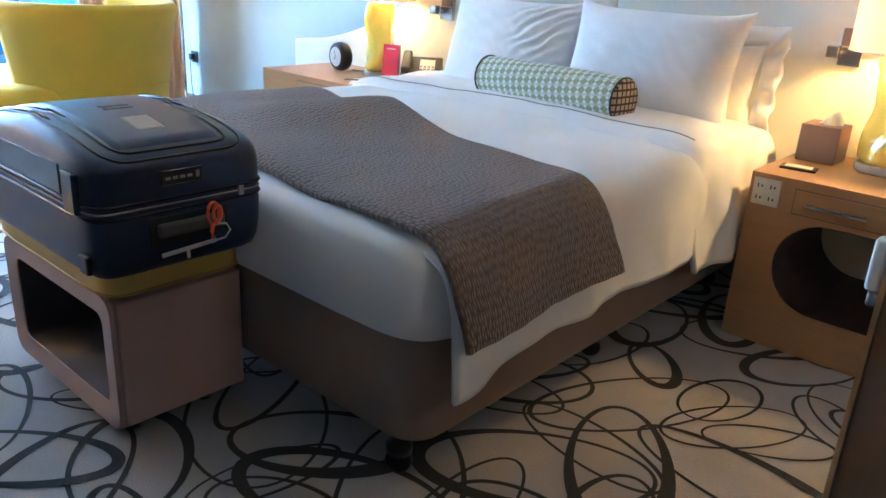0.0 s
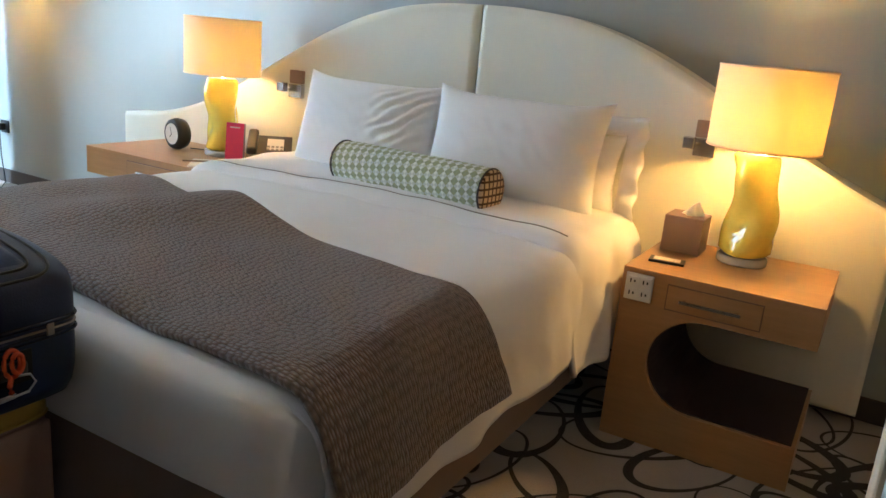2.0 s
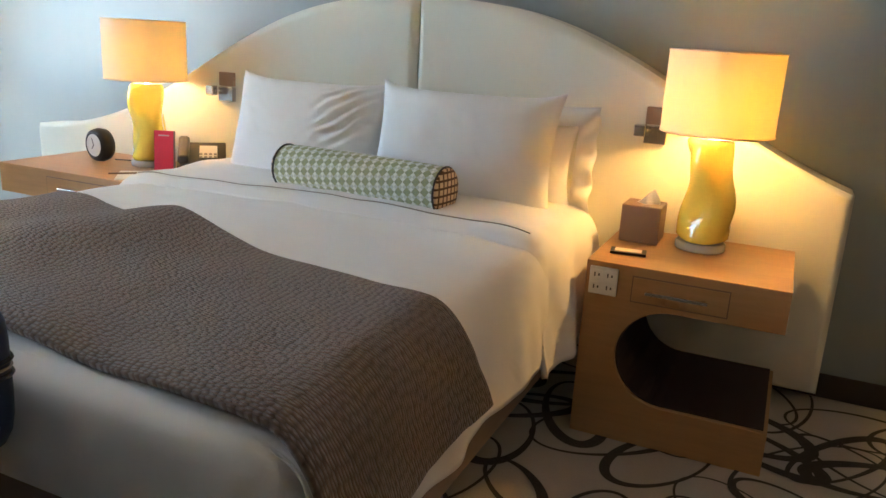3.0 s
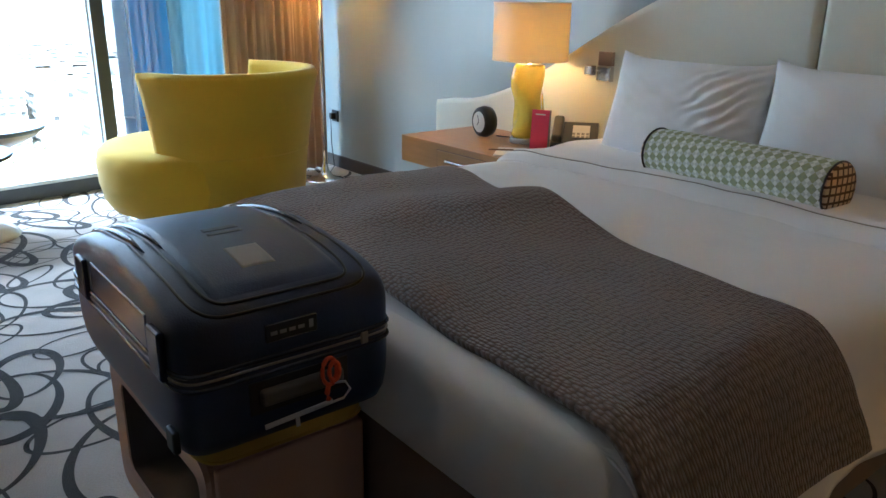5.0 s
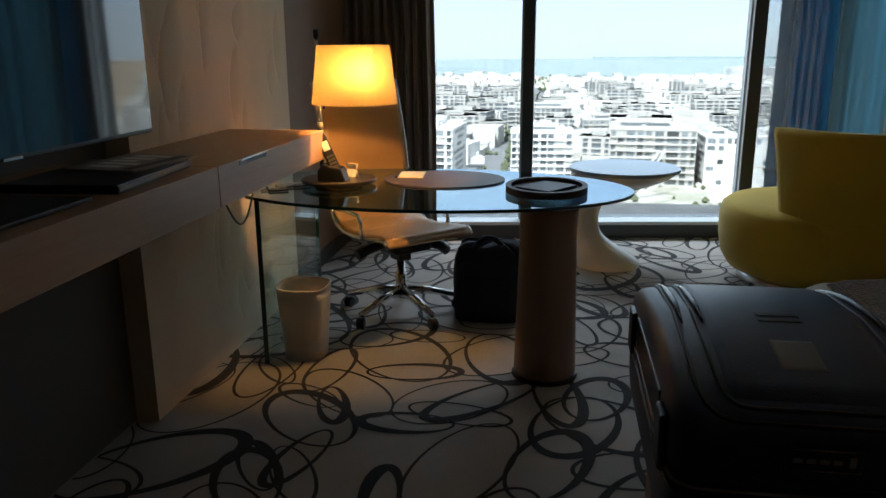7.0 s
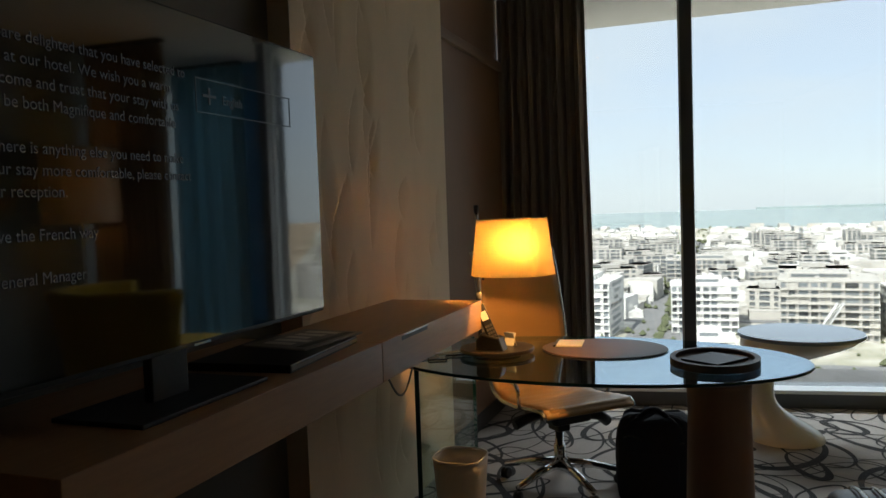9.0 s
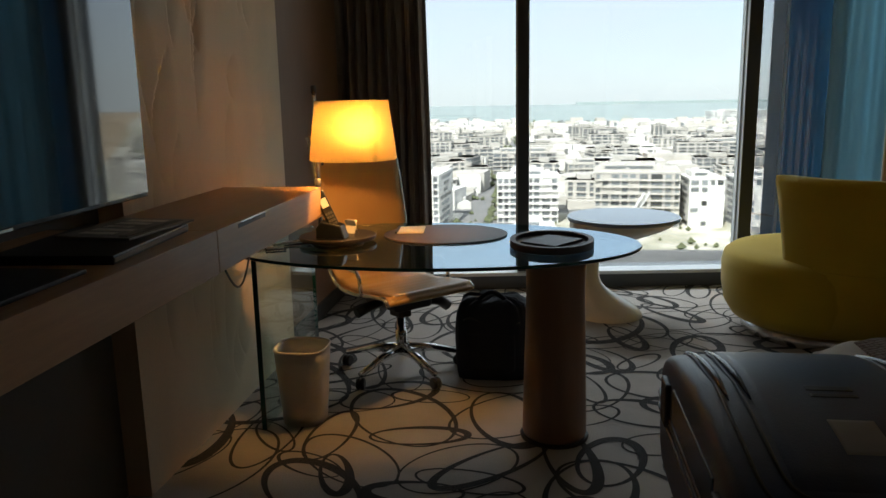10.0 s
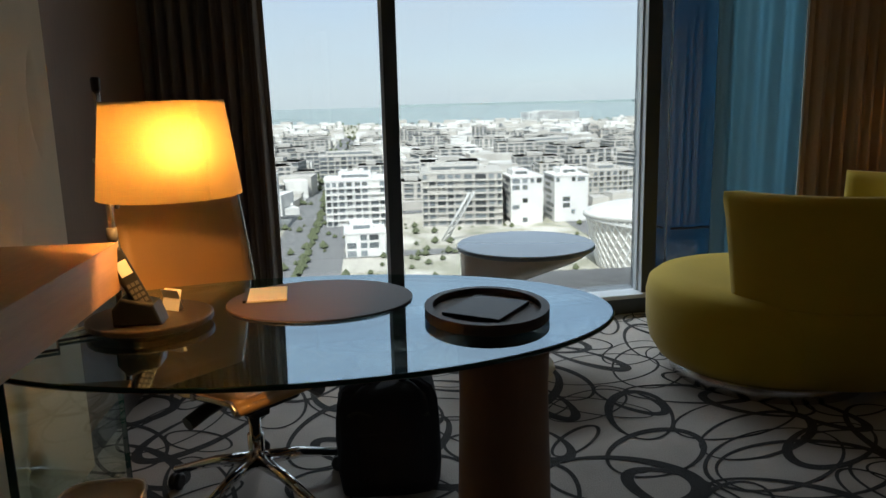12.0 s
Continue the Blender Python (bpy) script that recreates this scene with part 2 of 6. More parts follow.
FOOTGLASS = mat("clear_acrylic", (0.86, 0.84, 0.76), 0.08, vary=0.05, bump=0, coat=0.5, transmission=0.5)
LEGGLASS = clear_glass("leg_glass", (0.82, 0.92, 0.88), 1.45)
GLASSEDGE = mat("green_glass_edge", (0.006, 0.05, 0.038), 0.2, vary=0.1, bump=0, coat=0.3)
SCREEN = mat("black_screen", (0.004, 0.004, 0.005), 0.05, vary=0.1, bump=0, coat=1.0, spec=0.9)
SCREENTEXT = glow("screen_text", (0.75, 0.85, 0.95), 0.0024)
LAMPGLOW = glow("lit_diffuser", (1.0, 0.66, 0.34), 1.6, (0.8, 0.8, 0.75))
BULB = glow("bulb", (1.0, 0.72, 0.36), 3.0)


# ---- mesh helpers ----
def from_grid(fn, nu, nv, close_u=False, smooth=True):
    """A sheet of quads from fn(u, v) -> (x, y, z), u and v from 0 to 1, with UVs in sheet shares."""
    bm = bmesh.new()
    uvl = bm.loops.layers.uv.new("UVMap")
    rows = [[bm.verts.new(fn(i / nu, j / nv)) for i in range(nu if close_u else nu + 1)] for j in range(nv + 1)]
    for j in range(nv):
        for i in range(nu):
            k = (i + 1) % len(rows[0])
            f = bm.faces.new((rows[j][i], rows[j][k], rows[j + 1][k], rows[j + 1][i]))
            f.smooth = smooth
            for lp, (a, b) in zip(f.loops, ((i, j), (i + 1, j), (i + 1, j + 1), (i, j + 1))):
                lp[uvl].uv = (a / nu, b / nv)
    return bm


def box(x0, x1, y0, y1, z0, z1, bevel=0.0, seg=2):
    bm = bmesh.new()
    bmesh.ops.create_cube(bm, size=1.0)
    for v in bm.verts:
        v.co = Vector((x0 + (v.co.x + 0.5) * (x1 - x0), y0 + (v.co.y + 0.5) * (y1 - y0), z0 + (v.co.z + 0.5) * (z1 - z0)))
    if bevel:
        bmesh.ops.bevel(bm, geom=bm.edges[:], offset=bevel, segments=seg, affect="EDGES", profile=0.5)
    return bm


def lathe(profile, n=32, cx=0.0, cy=0.0, squash=1.0, smooth=True):
    """Turned round a vertical axis; the profile is (radius, height) pairs from bottom to top, closed by discs."""
    bm = bmesh.new()
    rings = [[bm.verts.new((cx + r * math.cos(2 * math.pi * i / n), cy + r * squash * math.sin(2 * math.pi * i / n), z)) for i in range(n)] for r, z in profile]
    for a, b in zip(rings, rings[1:]):
        for i in range(n):
            f = bm.faces.new((a[i], a[(i + 1) % n], b[(i + 1) % n], b[i]))
            f.smooth = smooth
    bm.faces.new(rings[0][::-1])
    bm.faces.new(rings[-1])
    return bm


def tube(points, r, n=8, closed=False):
    """A round bar along points."""
    pts = [Vector(p) for p in points]
    bm, rings = bmesh.new(), []
    for i, p in enumerate(pts):
        a, b = pts[max(i - 1, 0)], pts[min(i + 1, len(pts) - 1)]
        if closed:
            a, b = pts[i - 1], pts[(i + 1) % len(pts)]
        t = (b - a).normalized()
        u = t.cross(Vector((0, 0, 1)) if abs(t.z) < 0.95 else Vector((1, 0, 0))).normalized()
        w = t.cross(u)
        rad = r[i] if isinstance(r, (list, tuple)) else r
        rings.append([bm.verts.new(p + rad * (math.cos(2 * math.pi * k / n) * u + math.sin(2 * math.pi * k / n) * w)) for k in range(n)])
    for a, b in list(zip(rings, rings[1:])) + ([(rings[-1], rings[0])] if closed else []):
        for k in range(n):
            f = bm.faces.new((a[k], a[(k + 1) % n], b[(k + 1) % n], b[k]))
            f.smooth = True
    if not closed:
        bm.faces.new(rings[0])
        bm.faces.new(rings[-1][::-1])
    bmesh.ops.recalc_face_normals(bm, faces=bm.faces[:])
    return bm


def prism(outline, z0, z1, axis="z", bevel=0.0, smooth=False):
    """An outline (a, b) pushed along an axis: z: (x, y); y: (x, z); x: (y, z)."""
    bm = bmesh.new()
    put = {"z": lambda a, b, c: (a, b, c), "y": lambda a, b, c: (a, c, b), "x": lambda a, b, c: (c, a, b)}[axis]
    lo, hi = [[bm.verts.new(put(a, b, c)) for a, b in outline] for c in (z0, z1)]
    caps = [bm.faces.new(lo[::-1]), bm.faces.new(hi)]
    k = len(outline)
    for i in range(k):
        f = bm.faces.new((lo[i], lo[(i + 1) % k], hi[(i + 1) % k], hi[i]))
        f.smooth = smooth
    bmesh.ops.recalc_face_normals(bm, faces=bm.faces[:])
    if bevel:
        rim = [e for f in caps for e in f.edges]
        bmesh.ops.bevel(bm, geom=rim, offset=bevel, segments=2, affect="EDGES", profile=0.5)
    return bm


def join(*bms):
    """One bmesh out of several."""
    me = bpy.data.meshes.new("join")
    out = bmesh.new()
    for b in bms:
        b.to_mesh(me)
        out.from_mesh(me)
        b.free()
    bpy.data.meshes.remove(me)
    return out


def turned(bm, m):
    bmesh.ops.transform(bm, matrix=m, verts=bm.verts[:])
    return bm


def mesh_object(name, bm, material):
    me = bpy.data.meshes.new(name)
    bm.to_mesh(me)
    bm.free()
    me.materials.append(material)
    return new(name, me)


def thing(name, at, label, category, group="", kind=""):
    """An Empty at the base of a thing."""
    ob = new(name)
    ob.empty_display_size = 0.1
    ob.matrix_basis = Matrix.Translation(at)
    return tagged(ob, label, category, group, kind)


def part(name, bm, material, parent, label="", thick=0.0):
    ob = mesh_object(name, bm, material)
    ob.parent = parent
    if parent.data is None:
        ob.matrix_parent_inverse = parent.matrix_basis.inverted()
    if thick:
        so = ob.modifiers.new("thickness", "SOLIDIFY")
        so.thickness, so.offset = thick, 0
    return tagged(ob, label) if label else ob


def solo(name, bm, material, label, category, group="", kind="", thick=0.0):
    ob = mesh_object(name, bm, material)
    if thick:
        so = ob.modifiers.new("thickness", "SOLIDIFY")
        so.thickness, so.offset = thick, 0
    return tagged(ob, label, category, group, kind)


def nz(x, y, z=0.0, s=1.0):
    return noise.noise(Vector((x * s, y * s, z * s)))


def smoothstep(a, b, x):
    t = min(1, max(0, (x - a) / (b - a)))
    return t * t * (3 - 2 * t)


# ---- room ----
YB, YT, XE, ZC = 3.82, -0.66, 3.1, 2.9


def glaze_x(y):
    """The window front leans away as it runs towards the bed wall."""
    return -4.27 - 0.13 * (y - 0.45)


def build_room():
    solo("floor", box(-5.6, XE + 0.12, YT - 0.12, YB + 0.14, -0.12, 0.0), CARPET, "beige cut pile carpet with dark looped swirls", "carpet", kind="structure")
    solo("ceiling", box(-5.6, XE + 0.12, YT - 0.12, YB + 0.14, ZC, ZC + 0.12), CEILING, "plain white painted ceiling", "ceiling", kind="structure")
    solo("wall_north", box(-5.6, XE + 0.12, YB, YB + 0.14, 0, ZC), WALLBLUE, "satin taupe wall sheened blue by the window", "wall", kind="structure")
    solo("wall_south", box(-5.6, XE + 0.12, YT - 0.12, YT, 0, ZC), NICHE, "dark taupe wall behind the television", "wall", kind="structure")
    solo("wall_east", box(XE, XE + 0.12, YT, YB, 0, ZC), OAK_UP, "plain wood clad wall of the entry", "wall", kind="structure")
    solo("baseboard", box(-4.3, XE, YB - 0.018, YB - 0.001, 0.002, 0.1, 0.004), DARKBASE, "dark low baseboard", "baseboard", kind="structure")
    # carved plaster panel
    x0, x1, yf = -2.79, -1.21, -0.57

    chance = random.Random(8)
    leaves = [(chance.uniform(x0 + 0.1, x1 - 0.08), 0.1 + 2.7 * (k + chance.random()) / 44, chance.uniform(0.1, 0.32), chance.uniform(0.025, 0.085), chance.uniform(-0.25, 0.1)) for k in range(44)]

    def face(u, v):
        x, z = x0 + u * (x1 - x0), v * (ZC - 0.004)
        r = 0.004 * nz(x * 2.5, z * 0.9, 7.0)
        for lx, lz, ll, lw, tilt in leaves:
            q = (z - lz) / ll
            if abs(q) < 1:
                half = lw * (1 - q * q)
                p = (x - lx - tilt * (z - lz)) / half
                if abs(p) < 1:
                    r -= 0.34 * lw * (1 - q * q) * (0.5 + 0.5 * p) ** 1.5
        edge = min(1, 14 * u, 14 * (1 - u))
        return (x, yf + edge * r, z + 0.002)
    pan = thing("wall_panel", (-2.0, -0.6, 0), "carved cream plaster wall panel with wavy relief", "wall panel", kind="structure")
    part("carved_face", from_grid(face, 240, 260), PLASTER, pan)
    part("panel_edge", join(box(x0 + 0.001, x0 + 0.02, YT + 0.001, yf - 0.001, 0.002, ZC - 0.002), box(x1 - 0.02, x1 - 0.001, YT + 0.001, yf - 0.001, 0.002, ZC - 0.002)), PLASTER, pan)
    solo("trim", box(x0 - 1.5, x0, YT + 0.001, -0.6, 0.1, 2.33), OAK_UP, "brown oak wall cladding beside the curtain", "wall cladding", kind="structure")
    solo("trim", box(x0 - 1.5, x0, YT + 0.001, -0.575, 2.33, 2.39, 0.006), OAK_DARK, "brown oak rail along the cladding", "trim", kind="structure")
    solo("trim", box(x0 - 1.5, x0, YT + 0.001, -0.61, 2.39, ZC - 0.001), OAK_UP, "brown oak cladding above the rail", "wall cladding", kind="structure")
    solo("baseboard", box(x0 - 1.5, x0, YT + 0.001, -0.585, 0.002, 0.1, 0.004), DARKBASE, "dark low baseboard by the desk", "baseboard", kind="structure")
    # window front: sill, head, mullions, panes

    def along(y, dx=0.0):
        return (glaze_x(y) + dx, y)
    solo("window_sill", prism([along(-0.66, 0.1), along(-0.66, -0.14), along(2.215, -0.14), along(2.215, 0.1)], 0.002, 0.1, bevel=0.004), FRAME, "low dark curb under the window front", "window sill", kind="structure")
    solo("window_sill", prism([along(-0.66, 0.12), along(-0.66, -0.14), along(2.215, -0.14), along(2.215, 0.12)], 0.1, 0.125, bevel=0.004), SILL, "pale metal window board", "window sill", kind="structure")
    solo("window_head", prism([along(-0.66, 0.12), along(-0.66, -0.14), along(2.215, -0.14), along(2.215, 0.12)], 2.82, ZC - 0.001), SILL, "pale metal window head", "window head", kind="structure")
    win = thing("window_1", (glaze_x(1), 1, 0.125), "floor to ceiling window front with dark mullions", "window", kind="structure")
    for y, w, d in ((0.64, 0.075, 0.16), (2.17, 0.085, 0.2)):
        mu = part("mullion", prism([along(y - w / 2, 0.09), along(y - w / 2, -d + 0.09), along(y + w / 2, -d + 0.09), along(y + w / 2, 0.09)], 0.126, 2.819), FRAME, win)
        part("glazing_bead", prism([along(y - w / 2 - 0.016, 0.03), along(y - w / 2 - 0.016, -0.05), along(y - w / 2, -0.05), along(y - w / 2, 0.03)], 0.126, 2.819), SILL, mu, "pale inner bead")
        # the mullion's window-lit side, its light put into a pale plate
        part("lit_side_plate", prism([along(y - w / 2 - 0.004, 0.088), along(y - w / 2 - 0.004, 0.03), along(y - w / 2, 0.03), along(y - w / 2, 0.088)], 0.126, 2.819), SILL, mu, "mullion side plate, window light put into its pale colour")
    # beyond the second mullion the front steps outwards to a backed blue panel
    a, p, c, q = Vector(along(2.215, -0.03)), Vector((-5.36, 2.66)), Vector((-5.353, 3.02)), Vector((-5.337, 3.82))
    t = (p - a).normalized()
    back = Vector((t.y, -t.x)) * (1 if t.y < 0 else -1)
    for x0, x1 in ((-0.65, 0.602), (0.678, 2.127)):
        g = part("pane", prism([along(x0, -0.018), along(x0, -0.026), along(x1, -0.026), along(x1, -0.018)], 0.126, 2.819), GLASS, win)
        g.visible_shadow = False
    b = p - 0.1 * t
    g = part("pane", prism([a[:], b[:], (b + 0.008 * back)[:], (a + 0.008 * back)[:]], 0.126, 2.819), GLASS, win)
    g.visible_shadow = False
    part("window_frame", prism([b[:], p[:], (p + 0.1 * back)[:], (b + 0.1 * back)[:]], 0.126, 2.819), SILL, win, "white jamb post")
    for z0, z1, m in ((0.002, 0.125, FRAME), (2.82, ZC - 0.001, SILL)):
        part("return_rail", prism([a[:], p[:], (p + 0.12 * back)[:], (a + 0.12 * back)[:]], z0, z1), m, win)
    away = Vector((-0.012, 0))
    solo("window_2", prism([p[:], c[:], (c + away)[:], (p + away)[:]], 0.002, ZC - 0.002), BLUEGLASS, "dark blue film glass panel in the corner", "window", kind="structure")
    # added clear pane out of sight, lets sky light through to the drapes
    side = solo("backlight_pane", prism([c[:], q[:], (q + away)[:], (c + away)[:]], 0.002, ZC - 0.002), GLASS, "unseen clear pane added to backlight the sheer and curtain", "window", kind="structure")
    side.visible_shadow = False
    solo("skirting_bar", tube([(p.x + 0.03, p.y + 0.02, 0.34), (c.x + 0.03, c.y + 0.5, 0.34)], 0.009, 6), FRAME, "dark bar along the corner glass", "bar", kind="structure")



def build_curtain(name, x, y0, y1, material, label, pleats, depth, z1=2.86, slant=0.0, flare=0.0):
    def f(u, v):
        z = 0.015 + v * (z1 - 0.015)
        y = y0 + u * (y1 - y0) + 0.012 * nz(u * 9, z * 0.7, 1.0) + flare * (1 - v) * u
        ph = u * pleats * 2 * math.pi + 0.5 * nz(u * 6, z * 0.5, 4.0)
        return (x + slant * (u - 0.5) + depth * math.sin(ph) * (0.75 + 0.25 * nz(u * 12, z * 0.6, 2.0)) + 0.3 * depth * math.sin(2.3 * ph + 1), y, z)
    cur = thing(name, (x, (y0 + y1) / 2, 0), label, "curtain")
    part("drape", from_grid(f, int(pleats * 14), 24), material, cur, thick=0.003)
    if material is CURTAIN_BEIGE:
        part("leading_edge", tube([Vector(f(0, k / 24)) for k in range(25)], 0.009, 6), SILL, cur, "pale lining at the leading edge")
    part("hem", box(x - depth * 1.1, x + depth * 1.1, y0, y1, z1, z1 + 0.03, 0.004), FRAME, cur, "dark curtain track")
    return cur


# ---- bed corner ----
BX0, BX1, BY0, BY1 = -1.08, 0.68, 1.48, 3.6
BCX = (BX0 + BX1) / 2


def bed_top(x, y):
    """Height of the made bed's top."""
    soft = 1 - (abs(x - BCX) / 0.9) ** 6
    return 0.655 + 0.03 * max(0, soft) * smoothstep(1.45, 2.2, y) + 0.012 * nz(x * 2.2, y * 2.2, 1.0) + 0.004 * nz(x * 7, y * 7, 2.0)


def draped(s, half, y, hem_r, hem_l, lift=0.0, flare=0.05, r=0.07):
    """A cloth laid across the bed: s runs from the hem on one side over the top to the other hem, in shares."""
    drop_r, drop_l, arc = 0.655 - r - hem_r, 0.655 - r - hem_l, math.pi / 2 * r
    total = drop_r + drop_l + 2 * arc + 2 * (half - r)
    d = s * total
    if d < drop_r:
        k = (drop_r - d) / max(drop_r, 1e-6)
        x, z = half + flare * k, hem_r + d
    elif d < drop_r + arc:
        a = (d - drop_r) / r
        x, z = half - r + r * math.cos(a), 0.655 - r + r * math.sin(a)
    elif d < drop_r + arc + 2 * (half - r):
        x, z = half - r - (d - drop_r - arc), 0.655
    elif d < drop_r + 2 * arc + 2 * (half - r):
        a = (d - drop_r - arc - 2 * (half - r)) / r
        x, z = -half + r - r * math.sin(a), 0.655 - r + r * math.cos(a)
    else:
        k = (d - total + drop_l) / max(drop_l, 1e-6)
        x, z = -half - flare * k, hem_l + total - d
    on_top = smoothstep(0.5, 0.655, z)
    z += on_top * (bed_top(BCX + x, y) - 0.655 + lift)
    return BCX + x, z, on_top, total


def build_bed():
    bed = thing("bed", (BCX, 2.5, 0), "king size bed with brown upholstered base on legs", "bed")
    foot = []
    for qx, qy, a0 in ((0.555, BY1 - 0.09, 0), (BX0 + 0.13, BY1 - 0.09, 90), (BX0 + 0.13, 1.59, 180), (0.555, 1.59, 270)):
        foot += [(qx + 0.09 * math.cos(radians(a0 + 15 * k)), qy + 0.09 * math.sin(radians(a0 + 15 * k))) for k in range(7)]
    part("base", prism(foot, 0.148, 0.432, bevel=0.012, smooth=True), BASEFAB, bed)

    def end(u, v):
        a = u * 2 * math.pi
        cx, cy = BCX, (BY0 + BY1) / 2
        hx, hy, e = (BX1 - BX0) / 2, (BY1 - BY0) / 2, 0.13
        c, s = math.cos(a), math.sin(a)
        px, py = math.copysign(abs(c) ** e, c), math.copysign(abs(s) ** e, s)
        w = [1.0, 1.012, 1.012, 1.0, 0.985, 0.95, 0.0][int(round(v * 6))]
        z = [0.432, 0.46, 0.6, 0.635, 0.65, 0.655, 0.66][int(round(v * 6))]
        wob = 0.006 * nz(px * 5, py * 5, z * 6)
        return (cx + hx * px * w + wob, cy + hy * py * w + wob, z)
    part("mattress", from_grid(end, 120, 6, close_u=True), LINEN, bed, "mattress in a white fitted sheet")
    for x in (BX0 + 0.15, 0.53):
        for y in (1.57, 2.5, BY1 - 0.15):
            leg = part("leg", lathe([(0.035, 0.06), (0.035, 0.09), (0.022, 0.1), (0.022, 0.15)], 14, x, y), BLACK, bed)
            part("caster", turned(lathe([(0.03, -0.014), (0.035, -0.01), (0.035, 0.01), (0.03, 0.014)], 16), pose(x, y, 0.035, 90, 0, 30)), BLACK, leg, "black caster wheel")

    # duvet
    def duv(u, v):
        y = 1.53 + v * 1.52
        hem = 0.362 + 0.012 * nz(y * 3, 1.0) - 0.05 * smoothstep(0.3, 0.0, v)
        x, z, top, _ = draped(u, 0.895, y, hem, hem, flare=0.02)
        fold = (1 - top) * (0.012 * math.sin(y * 13 + 2 * nz(y * 2, 3.0)) + 0.012 * nz(y * 9, z * 4, 5.0))
        x += fold + 0.012 * (1 - top)
        ends = smoothstep(0.06, 0, v)
        z += top * (0.012 + 0.006 * nz(x * 5 + y, y * 5, 9.0)) - ends * 0.03 * top
        return (x, y - 0.004 * ends, z)
    dv = thing("duvet", (BCX, 2.3, 0.66), "white duvet hanging over the side of the bed", "duvet")
    part("cover", from_grid(duv, 150, 90), LINEN, dv, thick=0.018)
    for u, sgn in ((0.0, -1), (1.0, 1)):
        part("side_seam", tube([Vector(duv(u, k / 60)) for k in range(61)], 0.005, 6), LINEN, dv, "stitched white side seam")
    part("foot_seam", tube([Vector(duv(k / 80, 0.0)) for k in range(81)], 0.005, 6), LINEN, dv, "stitched white foot seam")

    # folded top of the duvet
    def fold(u, v):
        y = 2.8 + v * 0.66 - 0.05 * smoothstep(0.3, 0.0, u)
        x, z, top, _ = draped(u, 0.905, y, 0.3 + 0.02 * nz(y * 4, 8.0), 0.3, flare=0.05, r=0.09)
        roll = smoothstep(0.08, 0.0, v)
        x += (1 - top) * (0.018 * math.sin(y * 17 + 1.0) + 0.012 * nz(y * 11, z * 5, 2.0))
        z += top * (0.04 - 0.03 * roll + 0.008 * nz(x * 6, y * 6, 4.0))
        return (x, y, z)
    fo = thing("top_sheet", (BCX, 3.1, 0.66), "white top sheet folded back with a fine grey hem line", "sheet")
    part("sheet_fold", from_grid(fold, 150, 36), LINEN, fo, thick=0.02)
    hem_pts = [Vector(fold(0.16 + 0.68 * k / 60, 0.12)) + Vector((0, 0, 0.0125)) for k in range(61)]
    part("hem_line", tube(hem_pts, 0.0022, 5), GREYTAG, fo, "fine grey hem line")

    # knitted throw
    def thr(u, v):
        k = u
        near = 1.505 + 0.1 * k + 0.04 * math.sin(k * 3)
        far = 2.17 + 0.33 * smoothstep(0.15, 0.95, k) + 0.03 * nz(k * 4, 2.0)
        y = near + v * (far - near)
        hem = 0.462 + 0.012 * v + 0.006 * nz(v * 9, 5.0)
        x, z, top, _ = draped(u, 0.9, y, hem, 0.38, flare=0.03, r=0.1)
        ridge = 0.05 * math.exp(-((x + 0.45 - 0.6 * (y - 2.0)) / 0.2) ** 2) * smoothstep(1.6, 2.1, y)
        z += top * (0.032 + ridge + 0.01 * nz(x * 4, y * 4, 6.0))
        x += (1 - top) * (0.042 + 0.012 * math.sin(y * 9) + 0.006 * nz(y * 8, z * 8))
        if v < 0.06:
            z -= 0.012 * (1 - v / 0.06) * top
        return (x, y, z)
    bm = from_grid(lambda u, v: thr(1 - u, v), 170, 70)
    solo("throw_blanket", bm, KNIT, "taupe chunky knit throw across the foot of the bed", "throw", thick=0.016)


